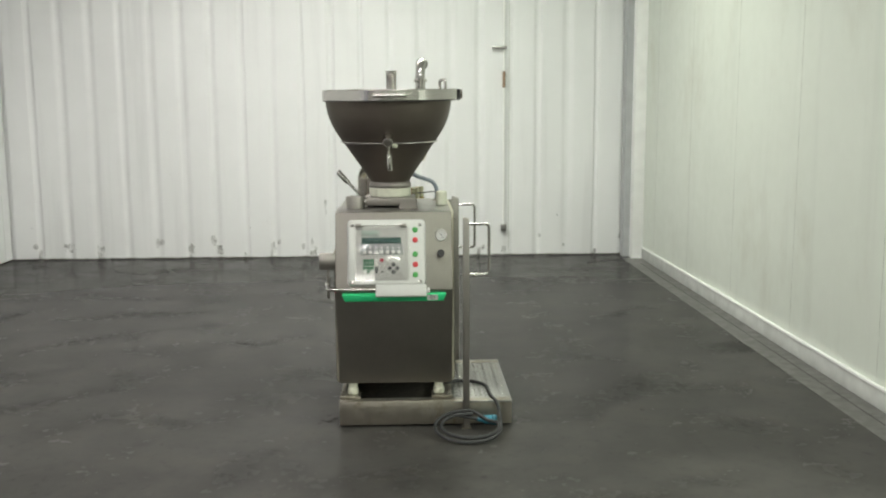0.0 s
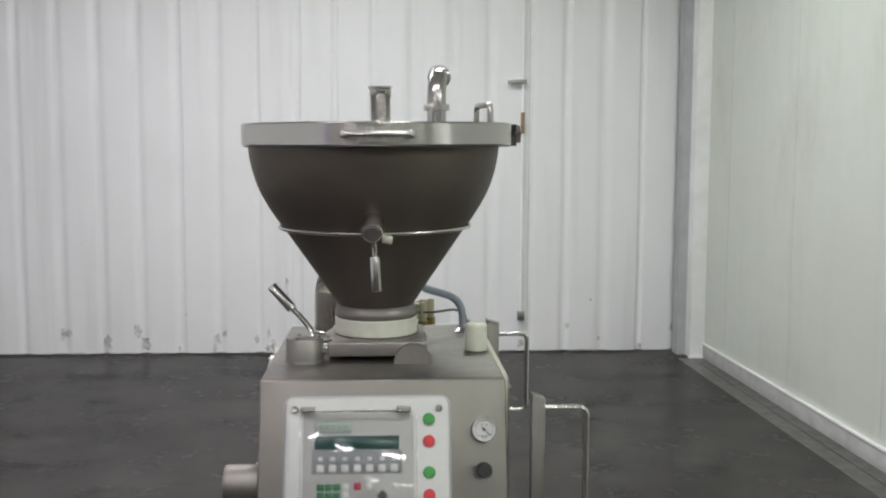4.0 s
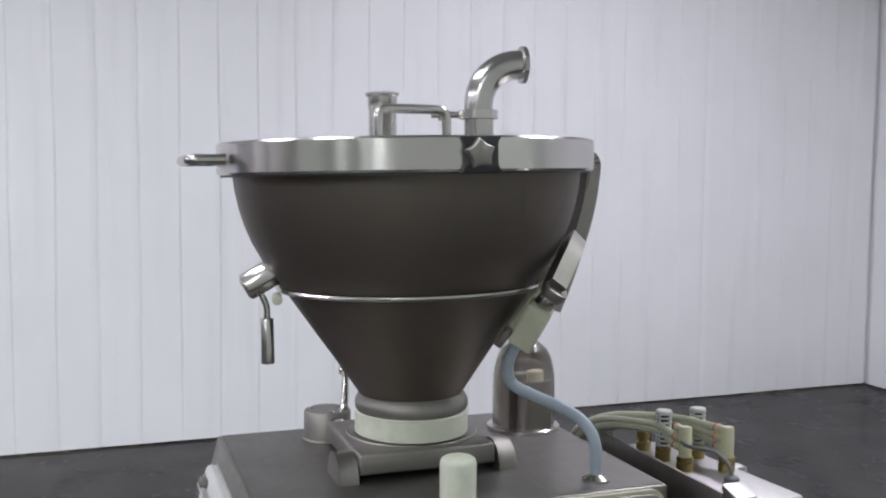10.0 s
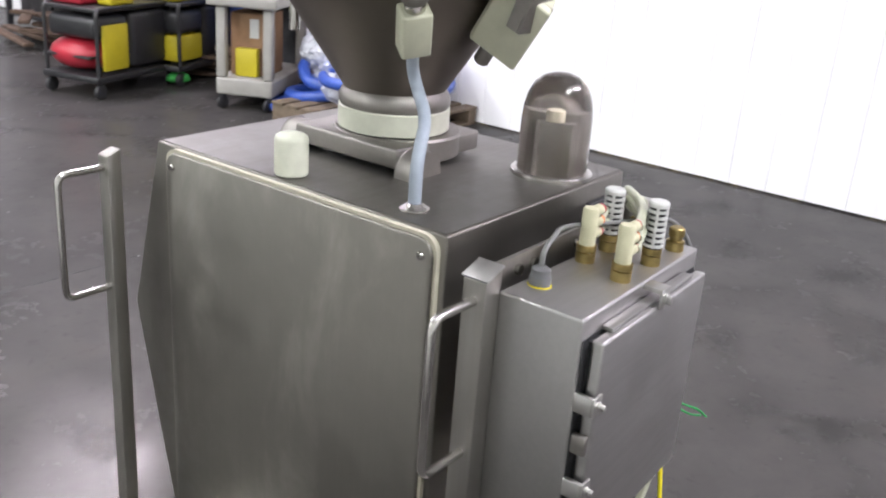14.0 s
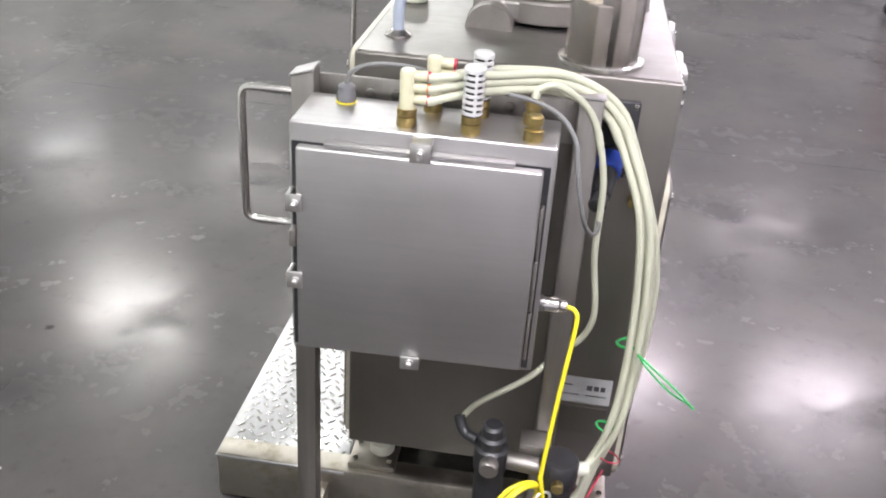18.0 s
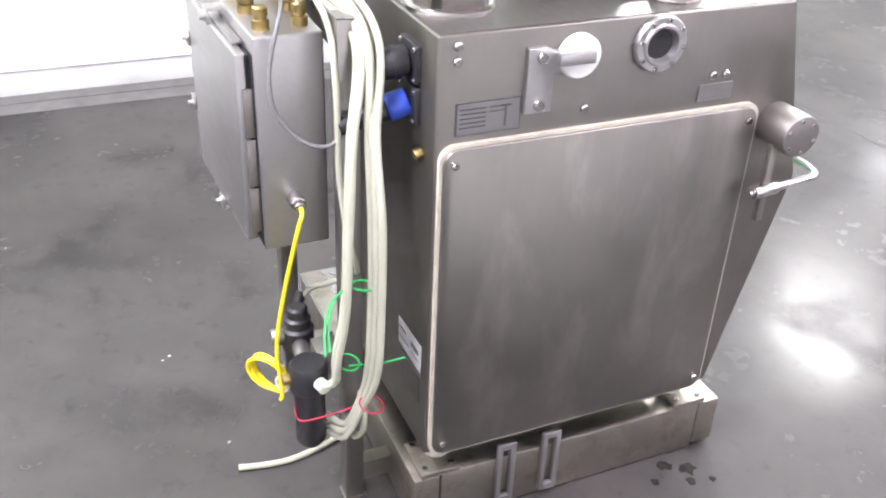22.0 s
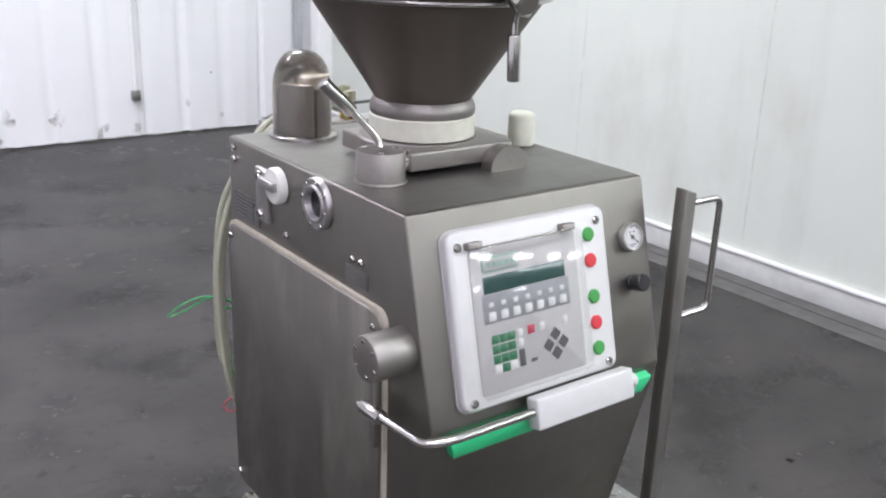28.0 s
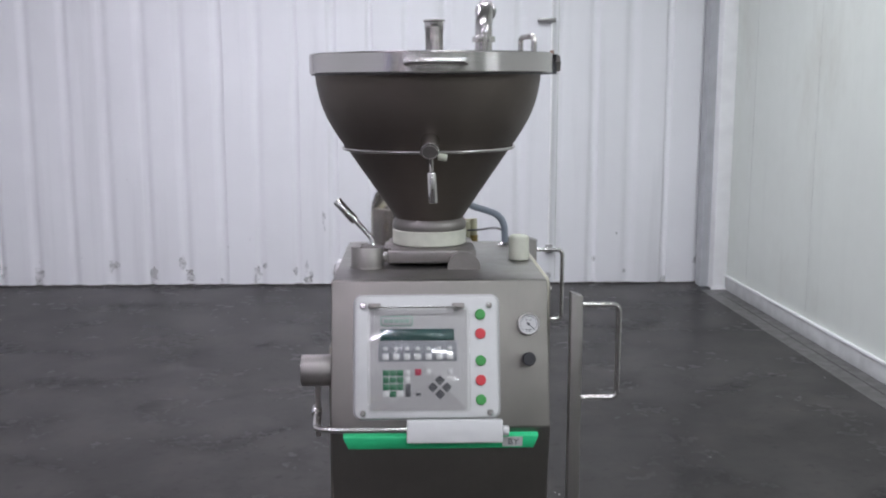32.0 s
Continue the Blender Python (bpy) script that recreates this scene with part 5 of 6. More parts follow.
part("gland_body", lathe(bmesh.new(), [(0.0155, 1.0846), (0.0155, 1.097), (0.0135, 1.100), (0.0135, 1.110), (0.008, 1.114), (0, 1.114)], pose(0.257, 5.712, 0), 18), plain("grey_gland", (0.11, 0.11, 0.115), 0.5), g)
sg = thing("steel_gland", -0.105, 5.753, 0.773, "nickel cable gland on the cabinet side", "cable gland")
part("gland_body", cyl(bmesh.new(), (-0.092, 5.753, 0.773), (-0.128, 5.753, 0.773), 0.015, 18, 0.003), ROD, sg)
part("gland_cap", cyl(bmesh.new(), (-0.128, 5.753, 0.773), (-0.142, 5.753, 0.772), 0.012, 18, 0.003), ROD, sg)

# ---- cables and hoses ----
def run(name, points, r, material, label, category, group="", seg=10, step=7):
    ob = part(name, tube(bmesh.new(), smooth_path(points, step), r, seg), material)
    if name == "air_hose":
        for a, b in ((points[0], points[1]), (points[-1], points[-2])):
            d = (Vector(b) - Vector(a)).normalized()
            part("end_sleeve", cyl(bmesh.new(), Vector(a) - d * 0.002, Vector(a) + d * 0.012, r * 1.12, 12, 0.001), material, ob)
    return tagged(ob, label, category, group)


run("grey_cable", [(0.257, 5.712, 1.112), (0.250, 5.710, 1.134), (0.215, 5.705, 1.150), (0.15, 5.69, 1.146), (0.05, 5.725, 1.140), (-0.06, 5.750, 1.130), (-0.112, 5.775, 1.095), (-0.130, 5.795, 1.03), (-0.146, 5.788, 0.965), (-0.165, 5.748, 0.918), (-0.178, 5.708, 0.910), (-0.176, 5.68, 0.928)], 0.0040, GREY_CABLE, "thin grey cable looping from the cabinet to the socket", "cable")
run("yellow_cable", [(-0.142, 5.753, 0.772), (-0.158, 5.756, 0.765), (-0.162, 5.765, 0.74), (-0.150, 5.79, 0.62), (-0.140, 5.81, 0.50), (-0.135, 5.815, 0.42)], 0.0042, YELLOW, "thin yellow cable hanging from the cabinet", "cable")
coil = thing("cable_coil", -0.125, 5.82, 0.33, "small coil of yellow cable", "cable")
for k, (dx, dy, r, t) in enumerate(((0.0, 0.0, 0.047, 0), (0.004, 0.006, 0.045, 5), (0.007, -0.005, 0.048, -4))):
    part("loop", ring_of(bmesh.new(), (0, 0, 0), r, 0.0042, 40, 8, m=pose(-0.104 + dx, 5.825 + dy, 0.368, 80, t, 38 + t)), YELLOW, coil)
part("tie", ring_of(bmesh.new(), (0, 0, 0), 0.016, 0.003, 18, 6, m=pose(-0.145, 5.81, 0.37, 90, 0, 30)), WHITE, coil)
part("tail", tube(bmesh.new(), smooth_path([(-0.135, 5.815, 0.43), (-0.142, 5.812, 0.39), (-0.150, 5.812, 0.345), (-0.145, 5.815, 0.33)], 5), 0.0042, 8), YELLOW, coil)

bundle = [
    [(0.113, 5.785, 1.128), (0.03, 5.758, 1.128), (-0.08, 5.68, 1.108), (-0.175, 5.655, 1.065), (-0.236, 5.652, 0.95), (-0.258, 5.667, 0.8), (-0.262, 5.677, 0.62), (-0.25, 5.692, 0.5), (-0.236, 5.726, 0.425), (-0.216, 5.748, 0.398)],
    [(0.113, 5.785, 1.147), (0.03, 5.753, 1.141), (-0.09, 5.672, 1.12), (-0.188, 5.65, 1.072), (-0.253, 5.652, 0.95), (-0.275, 5.667, 0.8), (-0.279, 5.677, 0.62), (-0.267, 5.692, 0.5), (-0.244, 5.726, 0.425), (-0.216, 5.748, 0.398)],
    [(0.113, 5.785, 1.166), (0.02, 5.748, 1.153), (-0.1, 5.662, 1.13), (-0.198, 5.642, 1.075), (-0.272, 5.627, 0.95), (-0.304, 5.64, 0.8), (-0.306, 5.644, 0.62), (-0.29, 5.648, 0.45), (-0.262, 5.672, 0.345), (-0.215, 5.7, 0.285), (-0.16, 5.72, 0.268)],
    [(0.082, 5.708, 1.13), (0.02, 5.698, 1.128), (-0.09, 5.645, 1.11), (-0.182, 5.63, 1.06), (-0.279, 5.617, 0.95), (-0.312, 5.626, 0.8), (-0.314, 5.63, 0.62), (-0.298, 5.634, 0.45), (-0.268, 5.665, 0.345), (-0.215, 5.7, 0.267), (-0.16, 5.72, 0.244)],
    [(0.082, 5.708, 1.149), (0.02, 5.69, 1.144), (-0.1, 5.634, 1.123), (-0.197, 5.62, 1.068), (-0.286, 5.607, 0.95), (-0.321, 5.612, 0.8), (-0.323, 5.616, 0.62), (-0.307, 5.62, 0.45), (-0.273, 5.658, 0.345), (-0.215, 5.7, 0.249), (-0.16, 5.72, 0.22)],
]
for k, pts in enumerate(bundle):
    wide = 1.0 if k < 2 else 1.1
    pts = [(x, y, z + lift) for (x, y, z), lift in zip(pts, (0.0, 0.016, 0.022, 0.014))] + [(-0.286 + (x + 0.308) * wide if k > 1 else x - 0.006, 5.664 + (y - 5.664) * (1.0 if k < 2 else 0.5) + (0.036 if k < 2 else 0.012), z) for x, y, z in pts[4:-2]] + pts[-2:]
    run("air_hose", pts, 0.0072, CLEAR_HOSE, "milky plastic air hose in a bundle", "hose", "air hoses", 10, 6)
run("air_hose", [(-0.045, 5.715, 1.125), (-0.05, 5.71, 1.142), (-0.085, 5.70, 1.145), (-0.14, 5.69, 1.10), (-0.175, 5.69, 1.0), (-0.18, 5.69, 0.85), (-0.197, 5.68, 0.72), (-0.180, 5.66, 0.645), (-0.142, 5.654, 0.605), (-0.09, 5.69, 0.56), (0.0, 5.703, 0.495), (0.036, 5.713, 0.452)], 0.0062, CLEAR_HOSE, "thin milky air hose down to the regulator", "hose", "air hoses")
run("air_hose", [(0.025, 5.885, 0.008), (0.012, 5.82, 0.008), (0.010, 5.76, 0.008), (0.03, 5.68, 0.008), (0.06, 5.62, 0.008), (0.10, 5.585, 0.008)], 0.0075, CLEAR_HOSE, "loose end of milky air hose on the floor", "hose", "air hoses")
run("air_hose", [(-0.16, 5.68, 0.255), (-0.13, 5.665, 0.245), (-0.125, 5.655, 0.27), (-0.15, 5.65, 0.31), (-0.19, 5.65, 0.30), (-0.21, 5.66, 0.25), (-0.18, 5.67, 0.21), (-0.12, 5.65, 0.19)], 0.0065, CLEAR_HOSE, "curled end of milky air hose", "hose", "air hoses")
# ties
tie = thing("green_tie", -0.275, 5.70, 0.66, "green plastic band tied round the hoses", "cable tie")
part("wrap", ring_of(bmesh.new(), (0, 0, 0), 0.021, 0.003, 28, 6, m=pose(-0.270, 5.676, 0.660, 8, 4)), GREEN_TIE, tie)
part("tail", tube(bmesh.new(), smooth_path([(-0.285, 5.72, 0.668), (-0.305, 5.745, 0.655), (-0.345, 5.765, 0.628), (-0.385, 5.775, 0.612)], 5), 0.0022, 6), GREEN_TIE, tie)
part("tail", tube(bmesh.new(), smooth_path([(-0.285, 5.72, 0.668), (-0.312, 5.75, 0.662), (-0.355, 5.775, 0.640), (-0.392, 5.785, 0.610)], 5), 0.0022, 6), GREEN_TIE, tie)
tie = thing("green_tie", -0.25, 5.69, 0.40, "thin green band low on the hoses", "cable tie")
part("wrap", ring_of(bmesh.new(), (0, 0, 0), 0.021, 0.0025, 28, 6, m=pose(-0.254, 5.702, 0.475, 10, -16)), GREEN_TIE, tie)
part("tail", tube(bmesh.new(), smooth_path([(-0.265, 5.705, 0.475), (-0.272, 5.64, 0.47), (-0.29, 5.60, 0.485)], 5), 0.0025, 6), GREEN_TIE, tie)
tie = thing("red_tie", -0.21, 5.69, 0.31, "thin red band round the hose ends", "cable tie")
part("wrap", ring_of(bmesh.new(), (0, 0, 0), 0.024, 0.0018, 28, 6, m=pose(-0.272, 5.662, 0.37, 12, -14)), RED_TIE, tie)
part("tail", tube(bmesh.new(), smooth_path([(-0.262, 5.70, 0.365), (-0.235, 5.75, 0.335), (-0.218, 5.79, 0.322), (-0.186, 5.795, 0.320), (-0.150, 5.785, 0.322)], 5), 0.0018, 6), RED_TIE, tie)

# ---- air filter and regulator on the post ----
reg = thing("air_regulator", -0.11, 5.70, 0.24, "black air filter and regulator set bolted to the post", "air regulator")
part("bracket", boxed(-0.152, -0.09, 5.684, 5.735, 0.375, 0.43, bevel=0.003), CAST, reg)
part("regulator_body", lathe(bmesh.new(), [(0.026, 0.37), (0.034, 0.375), (0.034, 0.425), (0.028, 0.43), (0.028, 0.45), (0.022, 0.455), (0.022, 0.475), (0.017, 0.480), (0, 0.480)], pose(-0.035, 5.745, 0), 28), BLACK, reg)
part("regulator_bowl", lathe(bmesh.new(), [(0.0, 0.262), (0.02, 0.265), (0.030, 0.29), (0.030, 0.37)], pose(-0.035, 5.745, 0), 24), BLACK, reg)
part("knob", lathe(bmesh.new(), [(0.017, 0), (0.019, 0.004), (0.019, 0.022), (0.016, 0.026), (0, 0.026)], plane_pose((-0.035, 5.777, 0.41), (-1, 0, 0), (0, 0, 1)), 20), CAST, reg)
part("nipple", cyl(bmesh.new(), (-0.068, 5.75, 0.40), (-0.136, 5.757, 0.40), 0.018, 18, 0.003), CAST, reg, "steel coupling between filter and regulator")
part("filter_head", lathe(bmesh.new(), [(0.036, 0.365), (0.039, 0.37), (0.039, 0.425), (0.034, 0.432), (0, 0.432)], pose(-0.170, 5.760, 0), 28), BLACK, reg)
part("filter_bowl", lathe(bmesh.new(), [(0, 0.204), (0.008, 0.204), (0.008, 0.216), (0.022, 0.218), (0.031, 0.232), (0.032, 0.365)], pose(-0.170, 5.760, 0), 28), BLACK, reg)
part("hose_port", cyl(bmesh.new(), (-0.19, 5.752, 0.40), (-0.228, 5.742, 0.40), 0.014, 16, 0.003), CREAM, reg, "cream push-in port")
part("filter_port", cyl(bmesh.new(), (-0.170, 5.798, 0.40), (-0.170, 5.815, 0.40), 0.012, 14, 0.002), BRASS, reg)
part("hose_elbow", tube(bmesh.new(), rounded_path([(-0.005, 5.745, 0.435), (0.025, 5.73, 0.437), (0.037, 5.715, 0.466)], 0.015), 0.0115, 12), BLACK, reg)

# ---- true depth of the machine, and the forward lean of its hopper ----
LEAN = Matrix.Translation((BX, BY, 1.25)) @ pose(0, 0, 0, 1.23, -0.4, 0) @ Matrix.Translation((-BX, -BY, -1.25))


def with_parts(ob):
    return [ob, *ob.children_recursive]


upright = {o for top in (neck, hopper, lid, arm, cb1, cb2, hose) for o in with_parts(top)}
for o in scene.objects:
    if o.type == "MESH" and o not in earlier and o not in upright:
        for v in o.data.vertices:
            if o not in before_cabinet and v.co.z > 0.6:
                k = min(1.0, max(0.0, (v.co.x + 0.09) / 0.41))
                v.co.x += 0.021 * k
                v.co.y += 0.016 * k * min(1.0, max(0.0, (v.co.y - 5.69) / 0.12))
                if v.co.z > 1.03:
                    v.co.z += 0.004 + 0.005 * k + (0.007 if v.co.z > 1.0655 else 0.0)
            v.co.y += 0.03 * max(0.0, v.co.y - 4.83)
for top, shift in ((valve, (-0.006, 0.011, 0.011)), (lid, (-0.0015, 0.007, 0.0165))):
    for o in with_parts(top):
        o.data.transform(Matrix.Translation(shift))
for o in with_parts(hopper) + with_parts(lid):
    o.data.transform(LEAN)

# ---- power cord with its plug on the floor ----
cord = thing("power_cord", 0.45, 4.72, 0.0, "thick black power cord lying in loops on the floor", "power cord")
strand = [(0.26, 5.02, 0.19), (0.29, 5.08, 0.158), (0.35, 5.115, 0.152), (0.43, 5.095, 0.152), (0.49, 5.02, 0.152), (0.50, 4.91, 0.152), (0.507, 4.82, 0.150), (0.535, 4.765, 0.125)]
for k in range(19):
    a = radians(10 - 36 * k)
    wide, lift = (0.170, 0.044) if k < 9 else (0.148, 0.030)
    strand.append((0.372 + 0.010 * (k > 9) + wide * math.cos(a), 4.618 + (0.118 if k < 9 else 0.100) * math.sin(a), 0.012 + (0.018 if k > 9 else 0.0) + lift * (1 + math.sin(a))))
strand += [(0.33, 4.71, 0.085), (0.40, 4.722, 0.066), (0.43, 4.722, 0.058)]
part("lead", tube(bmesh.new(), smooth_path(strand, 6), 0.0095, 12), RUBBER, cord)
p0, p1 = Vector((0.425, 4.722, 0.059)), Vector((0.525, 4.728, 0.052))
part("plug_sleeve", cyl(bmesh.new(), p0, p0.lerp(p1, 0.35), 0.012, 16, 0.003, 0.018), TEAL, cord)
part("plug_body", cyl(bmesh.new(), p0.lerp(p1, 0.35), p0.lerp(p1, 0.75), 0.023, 24, 0.004), TEAL, cord, "teal blue industrial plug")
part("plug_collar", cyl(bmesh.new(), p0.lerp(p1, 0.75), p1, 0.026, 24, 0.003), TEAL, cord)

# ---- things along the side wall ----
STEEL_GREY = plain("cart_grey_plastic", (0.30, 0.29, 0.265), 0.55, 0, 0.1, 8.0)
BROWN = plain("brown_cardboard", (0.26, 0.15, 0.08), 0.8, 0, 0.15, 10.0, 0.2)
YEL = plain("yellow_plastic", (0.48, 0.40, 0.015), 0.45, 0, 0.08, 10.0)
REDP = plain("red_plastic", (0.36, 0.02, 0.035), 0.4, 0, 0.1, 10.0)
LIME = plain("lime_rag", (0.03, 0.30, 0.05), 0.7, 0, 0.15, 30.0, 0.3)
WOOD = plain("pallet_wood", (0.155, 0.118, 0.082), 0.8, 0, 0.25, 14.0, 0.4)
BLUEHOSE = plain("blue_hose", (0.035, 0.085, 0.38), 0.4, 0, 0.1, 20.0)
NAVY = plain("blue_paint", (0.03, 0.06, 0.22), 0.5, 0, 0.15, 6.0)
WHITEBAG = plain("white_bag", (0.50, 0.50, 0.53), 0.6, 0, 0.08, 12.0, 0.3)
DARKMETAL = plain("dark_metal", (0.05, 0.05, 0.055), 0.5, 0.6, 0.3, 12.0)

# service cart, its near end turned towards the machine
CART = plane_pose((-3.21, 1.03, 0.0), (-0.88, -0.47, 0), (0.47, -0.88, 0))
cart = thing("service_cart", -3.5, 0.85, 0.0, "grey plastic service cart loaded with odds and ends", "cart")


def on_cart(x0, x1, y0, y1, z0, z1, bevel=0.0):
    return boxed(x0, x1, y0, y1, z0, z1, bevel=bevel, seg=3, m=CART)


for z0, z1, e, nm in ((0.11, 0.24, 0.0, "bottom_tray"), (0.76, 0.84, 0.05, "top_tray")):
    part(nm, on_cart(-e, 0.84 + e, -0.22 - e, 0.22 + e, z0, z1, 0.02), STEEL_GREY, cart)
for x in (0.04, 0.80):
    for y in (-0.18, 0.18):
        part("upright", on_cart(x - 0.035, x + 0.035, y - 0.035, y + 0.035, 0.241, 0.759, 0.01), STEEL_GREY, cart)
        p = CART @ Vector((x, y, 0.05))
        c = part("caster", cyl(bmesh.new(), p + Vector((0, -0.015, 0)), p + Vector((0, 0.015, 0)), 0.05, 20, 0.006), RUBBER, cart)
        part("fork", boxed(p.x - 0.015, p.x + 0.015, p.y - 0.022, p.y + 0.022, 0.07, 0.11), DARKMETAL, c)
part("end_panel", on_cart(0.835, 0.85, -0.21, 0.21, 0.24, 0.76), DARKMETAL, cart, "dark back panel of the cart")
carton = tagged(part("cardboard_box", on_cart(0.16, 0.50, -0.13, 0.16, 0.242, 0.70, 0.004), BROWN), "brown cardboard box with a white label", "box")
part("label", on_cart(0.1585, 0.1598, -0.06, 0.01, 0.52, 0.66), WHITE, carton)
tagged(part("yellow_bin", on_cart(0.09, 0.15, -0.07, 0.10, 0.242, 0.45, 0.008), YEL), "yellow plastic bin on the lower cart tray", "bin")


def lump(name, cx, cy, cz, sx, sy, sz, material, label, category, seed, amount=0.25, sub=3, group=""):
    bm = bmesh.new()
    bmesh.ops.create_icosphere(bm, subdivisions=sub, radius=1.0)
    for v in bm.verts:
        k = 1 + amount * noise.noise(v.co * 1.7 + Vector((seed, 0, 0))) + amount * 0.5 * noise.noise(v.co * 4.3 + Vector((0, seed, 0)))
        v.co = Vector((cx + v.co.x * sx * k, cy + v.co.y * sy * k, max(cz - sz, cz + v.co.z * sz * k)))
    return tagged(part(name, bm, material, None, "", 60), label, category, group)


lump("white_sack", -3.33, 0.96, 0.95, 0.19, 0.16, 0.11, WHITEBAG, "crumpled white bag on the cart top", "bag", 2.0)
lump("white_sack", -3.72, 0.79, 0.94, 0.20, 0.15, 0.10, WHITEBAG, "crumpled white bag on the cart top", "bag", 5.0)
tagged(part("steel_fitting", cyl(bmesh.new(), (-3.36, 1.13, 0.841), (-3.36, 1.13, 1.0), 0.03, 18, 0.004), ROD), "short polished steel pipe piece on the cart", "pipe piece")
tagged(part("green_tray", on_cart(0.0, 0.34, -0.16, 0.14, 0.841, 0.865, 0.008), plain("pale_green_tray", (0.30, 0.40, 0.36), 0.5, 0, 0.1, 12.0)), "shallow grey green tray under a bag", "tray")

# pallet with blue hoses under stretch film
pal = thing("pallet", -3.75, 1.9, 0.0, "wooden pallet against the ribbed wall", "pallet")
for k in range(7):
    y = 1.32 + k * 0.152
    part("deck_board", boxed(-4.375, -3.22, y, y + 0.11, 0.115, 0.135, bevel=0.002), WOOD, pal)
for x in (-4.365, -3.84, -3.32):
    part("stringer", boxed(x, x + 0.09, 1.32, 2.342, 0.02, 0.114, bevel=0.003), WOOD, pal)
for k in range(3):
    part("base_board", boxed(-4.375, -3.22, 1.33 + k * 0.45, 1.43 + k * 0.45, 0.0, 0.019), WOOD, pal)
rnd = random.Random(4)
for k in range(5):
    r = rnd.uniform(0.30, 0.40)
    z = 0.19 + 0.06 * k
    cx, cy = -3.86 + rnd.uniform(-0.08, 0.06), 1.86 + rnd.uniform(-0.08, 0.08)
    pts = []
    for j in range(26):
        a = 2 * math.pi * j / 24
        rr = r * (1 + 0.12 * math.sin(2 * a + k))
        pts.append((cx + rr * math.cos(a) * 1.1, cy + rr * math.sin(a) * 1.15, z + 0.03 * math.sin(a * 1.5 + k) + 0.002 * j))
    tagged(part("coiled_hose", tube(bmesh.new(), smooth_path(pts, 2), 0.042, 10), BLUEHOSE), "thick blue suction hose coiled on the pallet", "hose", "blue hoses")
for pts in ([(-3.80, 1.30, 0.05), (-3.62, 1.12, 0.05), (-3.44, 1.10, 0.05), (-3.36, 1.25, 0.05), (-3.40, 1.50, 0.05), (-3.52, 1.74, 0.06), (-3.72, 1.86, 0.12)],
            [(-3.86, 1.32, 0.14), (-3.66, 1.20, 0.14), (-3.50, 1.22, 0.14), (-3.45, 1.38, 0.14), (-3.52, 1.58, 0.18), (-3.68, 1.74, 0.22)],
            [(-3.90, 1.28, 0.30), (-3.74, 1.22, 0.36), (-3.58, 1.28, 0.34), (-3.50, 1.44, 0.26), (-3.56, 1.66, 0.26), (-3.74, 1.80, 0.34)],
            [(-3.95, 1.36, 0.10), (-3.75, 1.30, 0.22), (-3.60, 1.36, 0.24), (-3.56, 1.52, 0.20), (-3.62, 1.66, 0.16)]):
    tagged(part("loose_hose", tube(bmesh.new(), smooth_path(pts, 6), 0.045, 12), BLUEHOSE), "thick blue hose spilling off the pallet to the floor", "hose", "blue hoses")


def crumpled(cx, cy, cz, sx, sy, sz, foot, seed):
    bm = bmesh.new()
    bmesh.ops.create_icosphere(bm, subdivisions=5, radius=1.0)
    s = Vector((seed, seed * 0.7, 0))
    for v in bm.verts:
        p = v.co.copy()
        k = 1 + 0.22 * noise.noise(p * 1.9 + s) + 0.16 * abs(noise.noise(p * 5.0 + s)) + 0.04 * abs(noise.noise(p * 13.0 - s))
        v.co = Vector((cx + p.x * sx * k, cy + p.y * sy * k, max(foot, cz + p.z * sz * k)))
    film = tagged(part("stretch_film", bm, WRAP, None, "", 30), "crumpled clear stretch film over the hoses", "plastic film", "stretch film")
    film.visible_shadow = False


crumpled(-3.86, 1.86, 0.36, 0.42, 0.46, 0.34, 0.139, 1.0)
crumpled(-3.80, 1.44, 0.46, 0.26, 0.30, 0.20, 0.20, 6.0)
lump("bagged_parts", -4.02, 1.72, 0.44, 0.32, 0.40, 0.26, plain("bagged_grey", (0.50, 0.50, 0.52), 0.6, 0, 0.35, 9.0, 0.3), "grey heap of bagged parts under the film", "bagged parts", 7.0, 0.3)
# stand with the white bucket
tagged(part("storage_crate", boxed(-4.375, -3.98, 0.92, 1.27, 0.0, 0.70, bevel=0.01), plain("dark_crate", (0.12, 0.05, 0.05), 0.6, 0, 0.2, 8.0)), "dark red crate beside the pallet", "crate")
pail = thing("bucket", -4.19, 1.10, 0.70, "white plastic bucket with a lid on a crate", "bucket")
part("bucket_body", lathe(bmesh.new(), [(0.0, 0.702), (0.135, 0.702), (0.158, 1.04), (0, 1.04)], pose(-4.19, 1.10, 0), 36), WHITE, pail)
part("bucket_lid", lathe(bmesh.new(), [(0.166, 1.03), (0.168, 1.035), (0.168, 1.055), (0.160, 1.06), (0.14, 1.055), (0, 1.055)], pose(-4.19, 1.10, 0), 36), WHITE, pail)

# tall blue locker and the dark rack beside it
lock = thing("blue_locker", -4.2, -0.1, 0.0, "tall dark blue metal locker by the wall", "locker")
part("locker_body", boxed(-4.385, -4.12, -0.42, 0.24, 0.0, 2.1, bevel=0.01), NAVY, lock)
for y0, y1 in ((-0.41, -0.095), (-0.085, 0.23)):
    d = part("locker_door", boxed(-4.118, -4.105, y0, y1, 0.05, 2.05, bevel=0.004), NAVY, lock)
    part("locker_handle", boxed(-4.104, -4.085, y1 - 0.05, y1 - 0.03, 1.0, 1.15, bevel=0.004), DARKMETAL, d)
rack = thing("storage_rack", -4.1, -1.9, 0.0, "dark metal storage rack filled with dark boxes", "rack")
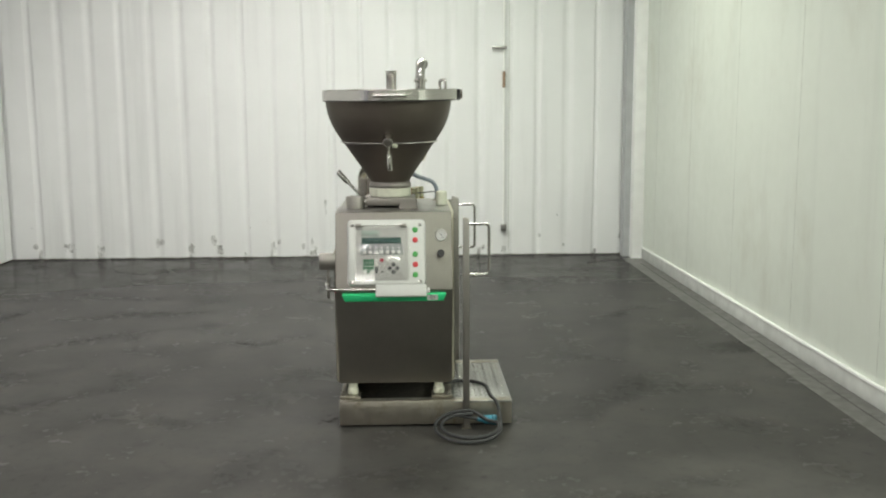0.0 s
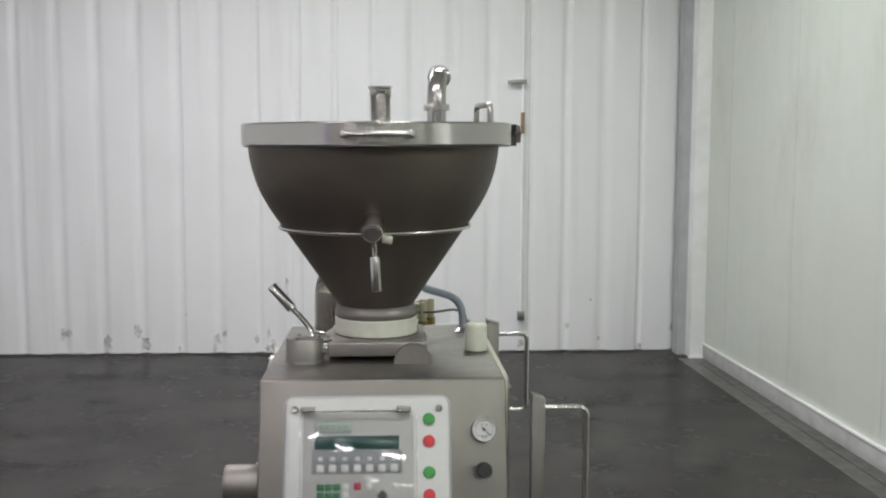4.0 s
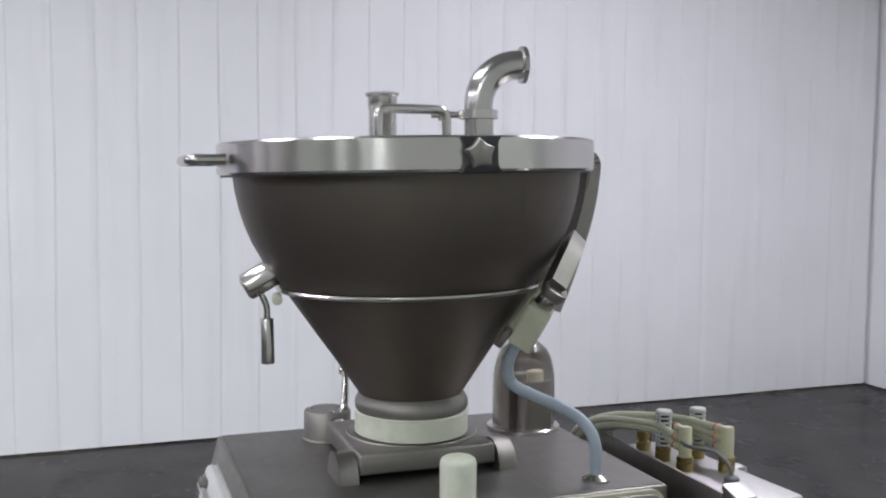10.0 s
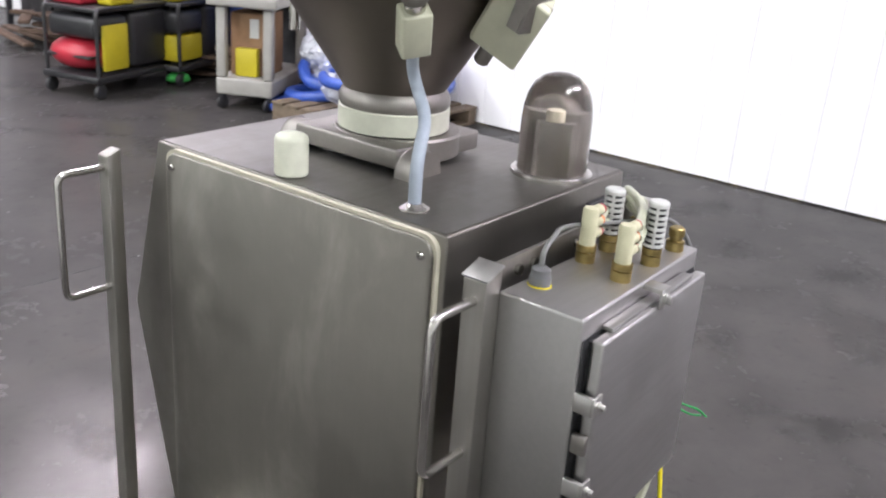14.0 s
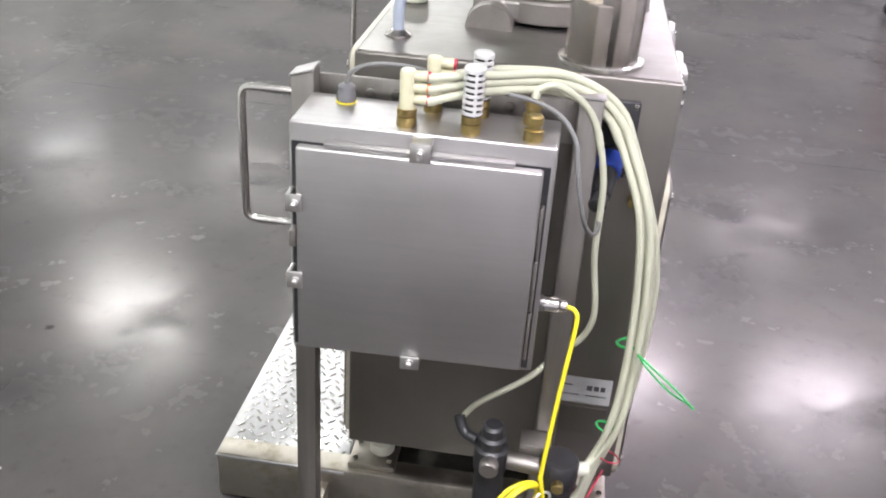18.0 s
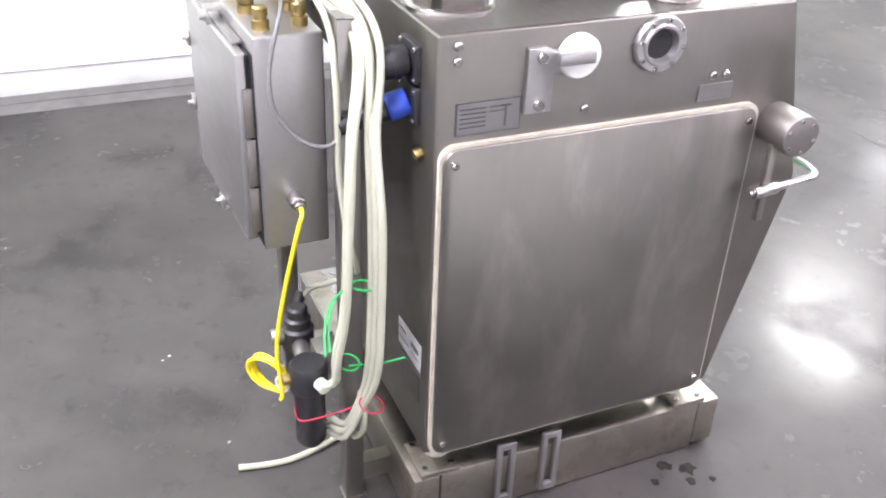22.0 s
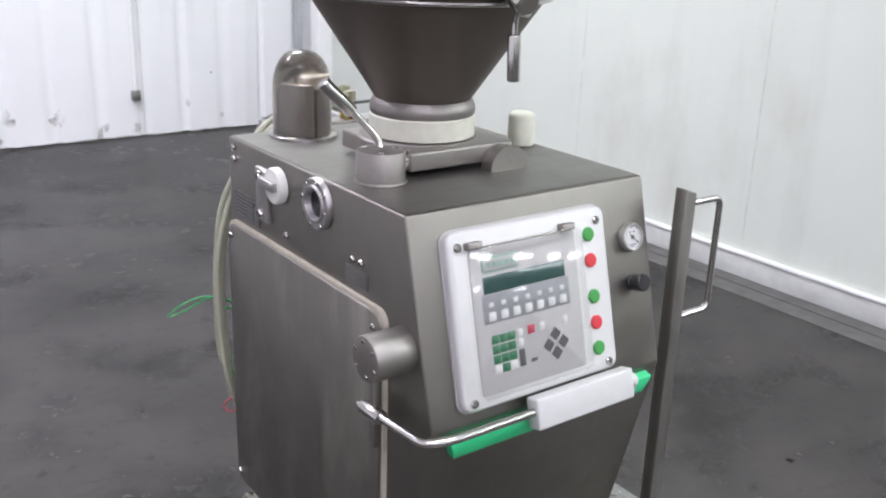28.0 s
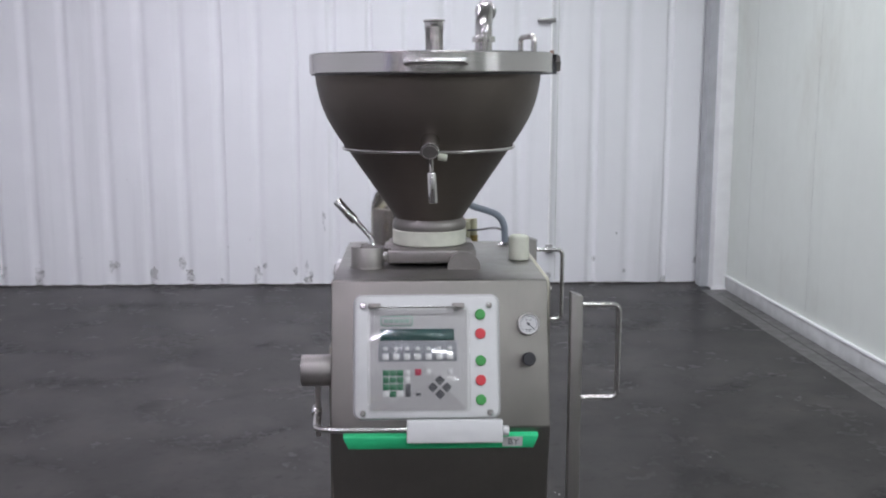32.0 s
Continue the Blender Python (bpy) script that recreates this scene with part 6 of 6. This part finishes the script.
for y in (-3.35, -1.95, -0.5):
    for x in (-4.37, -3.83):
        part("upright", boxed(x, x + 0.05, y, y + 0.05, 0.0, 2.3), DARKMETAL, rack)
for z in (0.12, 0.72, 1.34, 2.0):
    part("shelf", boxed(-4.375, -3.79, -3.36, -0.44, z, z + 0.035, bevel=0.003), DARKMETAL, rack)
part("back_panel", boxed(-4.388, -4.378, -3.36, -0.44, 0.1, 2.3), DARKMETAL, rack)
rnd = random.Random(8)
CRATE = plain("black_crate", (0.035, 0.032, 0.034), 0.6, 0, 0.3, 8.0)
for z in (0.156, 0.756, 1.376):
    y = -3.28
    while y < -0.75:
        w = rnd.uniform(0.28, 0.46)
        if y + w < -0.50:
            tagged(part("dark_crate", boxed(-4.31, -3.83 - rnd.uniform(0.0, 0.08), y, y + w - 0.03, z, z + rnd.uniform(0.30, 0.52), bevel=0.01), CRATE), "black plastic crate on the rack", "crate", "crates on the rack")
        y += w

# cleaning trolleys
def trolley(x, y, turn, tank, label):
    t = thing("cleaning_trolley", x, y, 0.0, label, "trolley", "cleaning trolleys")
    m = pose(x, y, 0, 0, 0, turn)

    def P(name, bm, material, parent=t, lab=""):
        bmesh.ops.transform(bm, matrix=m, verts=bm.verts)
        return part(name, bm, material, parent, lab)
    P("deck", boxed(-0.46, 0.46, -0.27, 0.27, 0.12, 0.17, bevel=0.015), BLACK)
    for a in (-0.40, 0.40):
        for b in (-0.24, 0.24):
            P("caster", cyl(bmesh.new(), (a, b - 0.018, 0.055), (a, b + 0.018, 0.055), 0.055, 20, 0.008), RUBBER)
    for b in (-0.25, 0.25):
        P("side_rail", tube(bmesh.new(), rounded_path([(-0.42, b, 0.17), (-0.42, b, 0.66), (0.42, b, 0.66), (0.42, b, 0.17)], 0.05), 0.016, 10), BLACK)
    P("black_bag", boxed(-0.40, 0.02, -0.23, 0.23, 0.175, 0.62, bevel=0.05, seg=3), BLACK, t, "slack black refuse bag")
    P("shelf", boxed(-0.42, 0.42, -0.25, 0.25, 0.63, 0.665, bevel=0.01), BLACK)
    if tank:
        bm = bmesh.new()
        bmesh.ops.create_uvsphere(bm, u_segments=28, v_segments=16, radius=1.0)
        for v in bm.verts:
            v.co = Vector((0.24 + v.co.x * 0.20, -0.06 + v.co.y * 0.27, 0.30 + v.co.z * 0.128))
        P("red_tank", bm, REDP, t, "rounded red plastic tank")
        P("tank_band", boxed(0.05, 0.43, -0.285, 0.17, 0.285, 0.305, bevel=0.008), BLACK)
        P("tank_cover", boxed(0.06, 0.42, -0.24, 0.24, 0.43, 0.60, bevel=0.05, seg=3), BLACK, t, "crumpled black plastic over the tank")
        P("yellow_flap", boxed(0.10, 0.36, 0.232, 0.262, 0.20, 0.54, bevel=0.01), YEL, t, "yellow vinyl flap")
        P("red_bin", boxed(-0.05, 0.36, -0.26, 0.06, 0.667, 0.90, bevel=0.03, seg=3), REDP)
        P("yellow_bottle", boxed(-0.02, 0.24, 0.09, 0.24, 0.667, 0.86, bevel=0.03, seg=3), YEL)
    else:
        P("yellow_panel", boxed(0.06, 0.40, -0.23, 0.23, 0.19, 0.40, bevel=0.02), YEL, t, "yellow lower bin")
        P("dark_bag", boxed(0.05, 0.41, -0.24, 0.24, 0.41, 0.60, bevel=0.05, seg=3), BLACK)
        P("yellow_bag", boxed(0.10, 0.40, -0.20, 0.22, 0.667, 1.02, bevel=0.03, seg=3), YEL, t, "yellow vinyl collecting bag")
        P("bag_rim", boxed(0.08, 0.42, -0.22, 0.24, 1.02, 1.05, bevel=0.012), BLACK)
    return t


trolley(-2.93, -0.20, 14, True, "black cleaning trolley with a red tank and black bags")
trolley(-3.68, -0.28, 18, False, "black cleaning trolley with yellow bins")
lump("green_rag", -3.41, 0.00, 0.06, 0.10, 0.09, 0.05, LIME, "bright green rag on the floor", "rag", 11.0)
lump("lime_jacket", -3.45, 0.20, 0.90, 0.20, 0.09, 0.10, plain("lime_cloth", (0.30, 0.36, 0.02), 0.8, 0, 0.15, 20.0, 0.3), "lime yellow cloth thrown over a trolley", "cloth", 13.0, 0.4)
OLD = plain("weathered_brown", (0.10, 0.065, 0.045), 0.85, 0, 0.35, 14.0, 0.4)
rnd = random.Random(31)
for k in range(34):
    if k < 24:
        cx, cy, n = -3.55 + rnd.uniform(-0.3, 0.3), -1.95 + rnd.uniform(-0.55, 0.5), k
    else:
        cx, cy, n = -3.90, 0.02 + rnd.uniform(-0.25, 0.25), k - 24
    m = pose(cx, cy, 0.03 + (n // 2) * 0.055, rnd.uniform(-5, 5), rnd.uniform(-4, 4), 90 + rnd.uniform(-35, 35))
    tagged(part("scrap_board", boxed(-0.5, 0.5, -0.05, 0.05, -0.016, 0.016, bevel=0.003, m=m), OLD), "rough dark brown board in a heap", "board", "heaped boards")
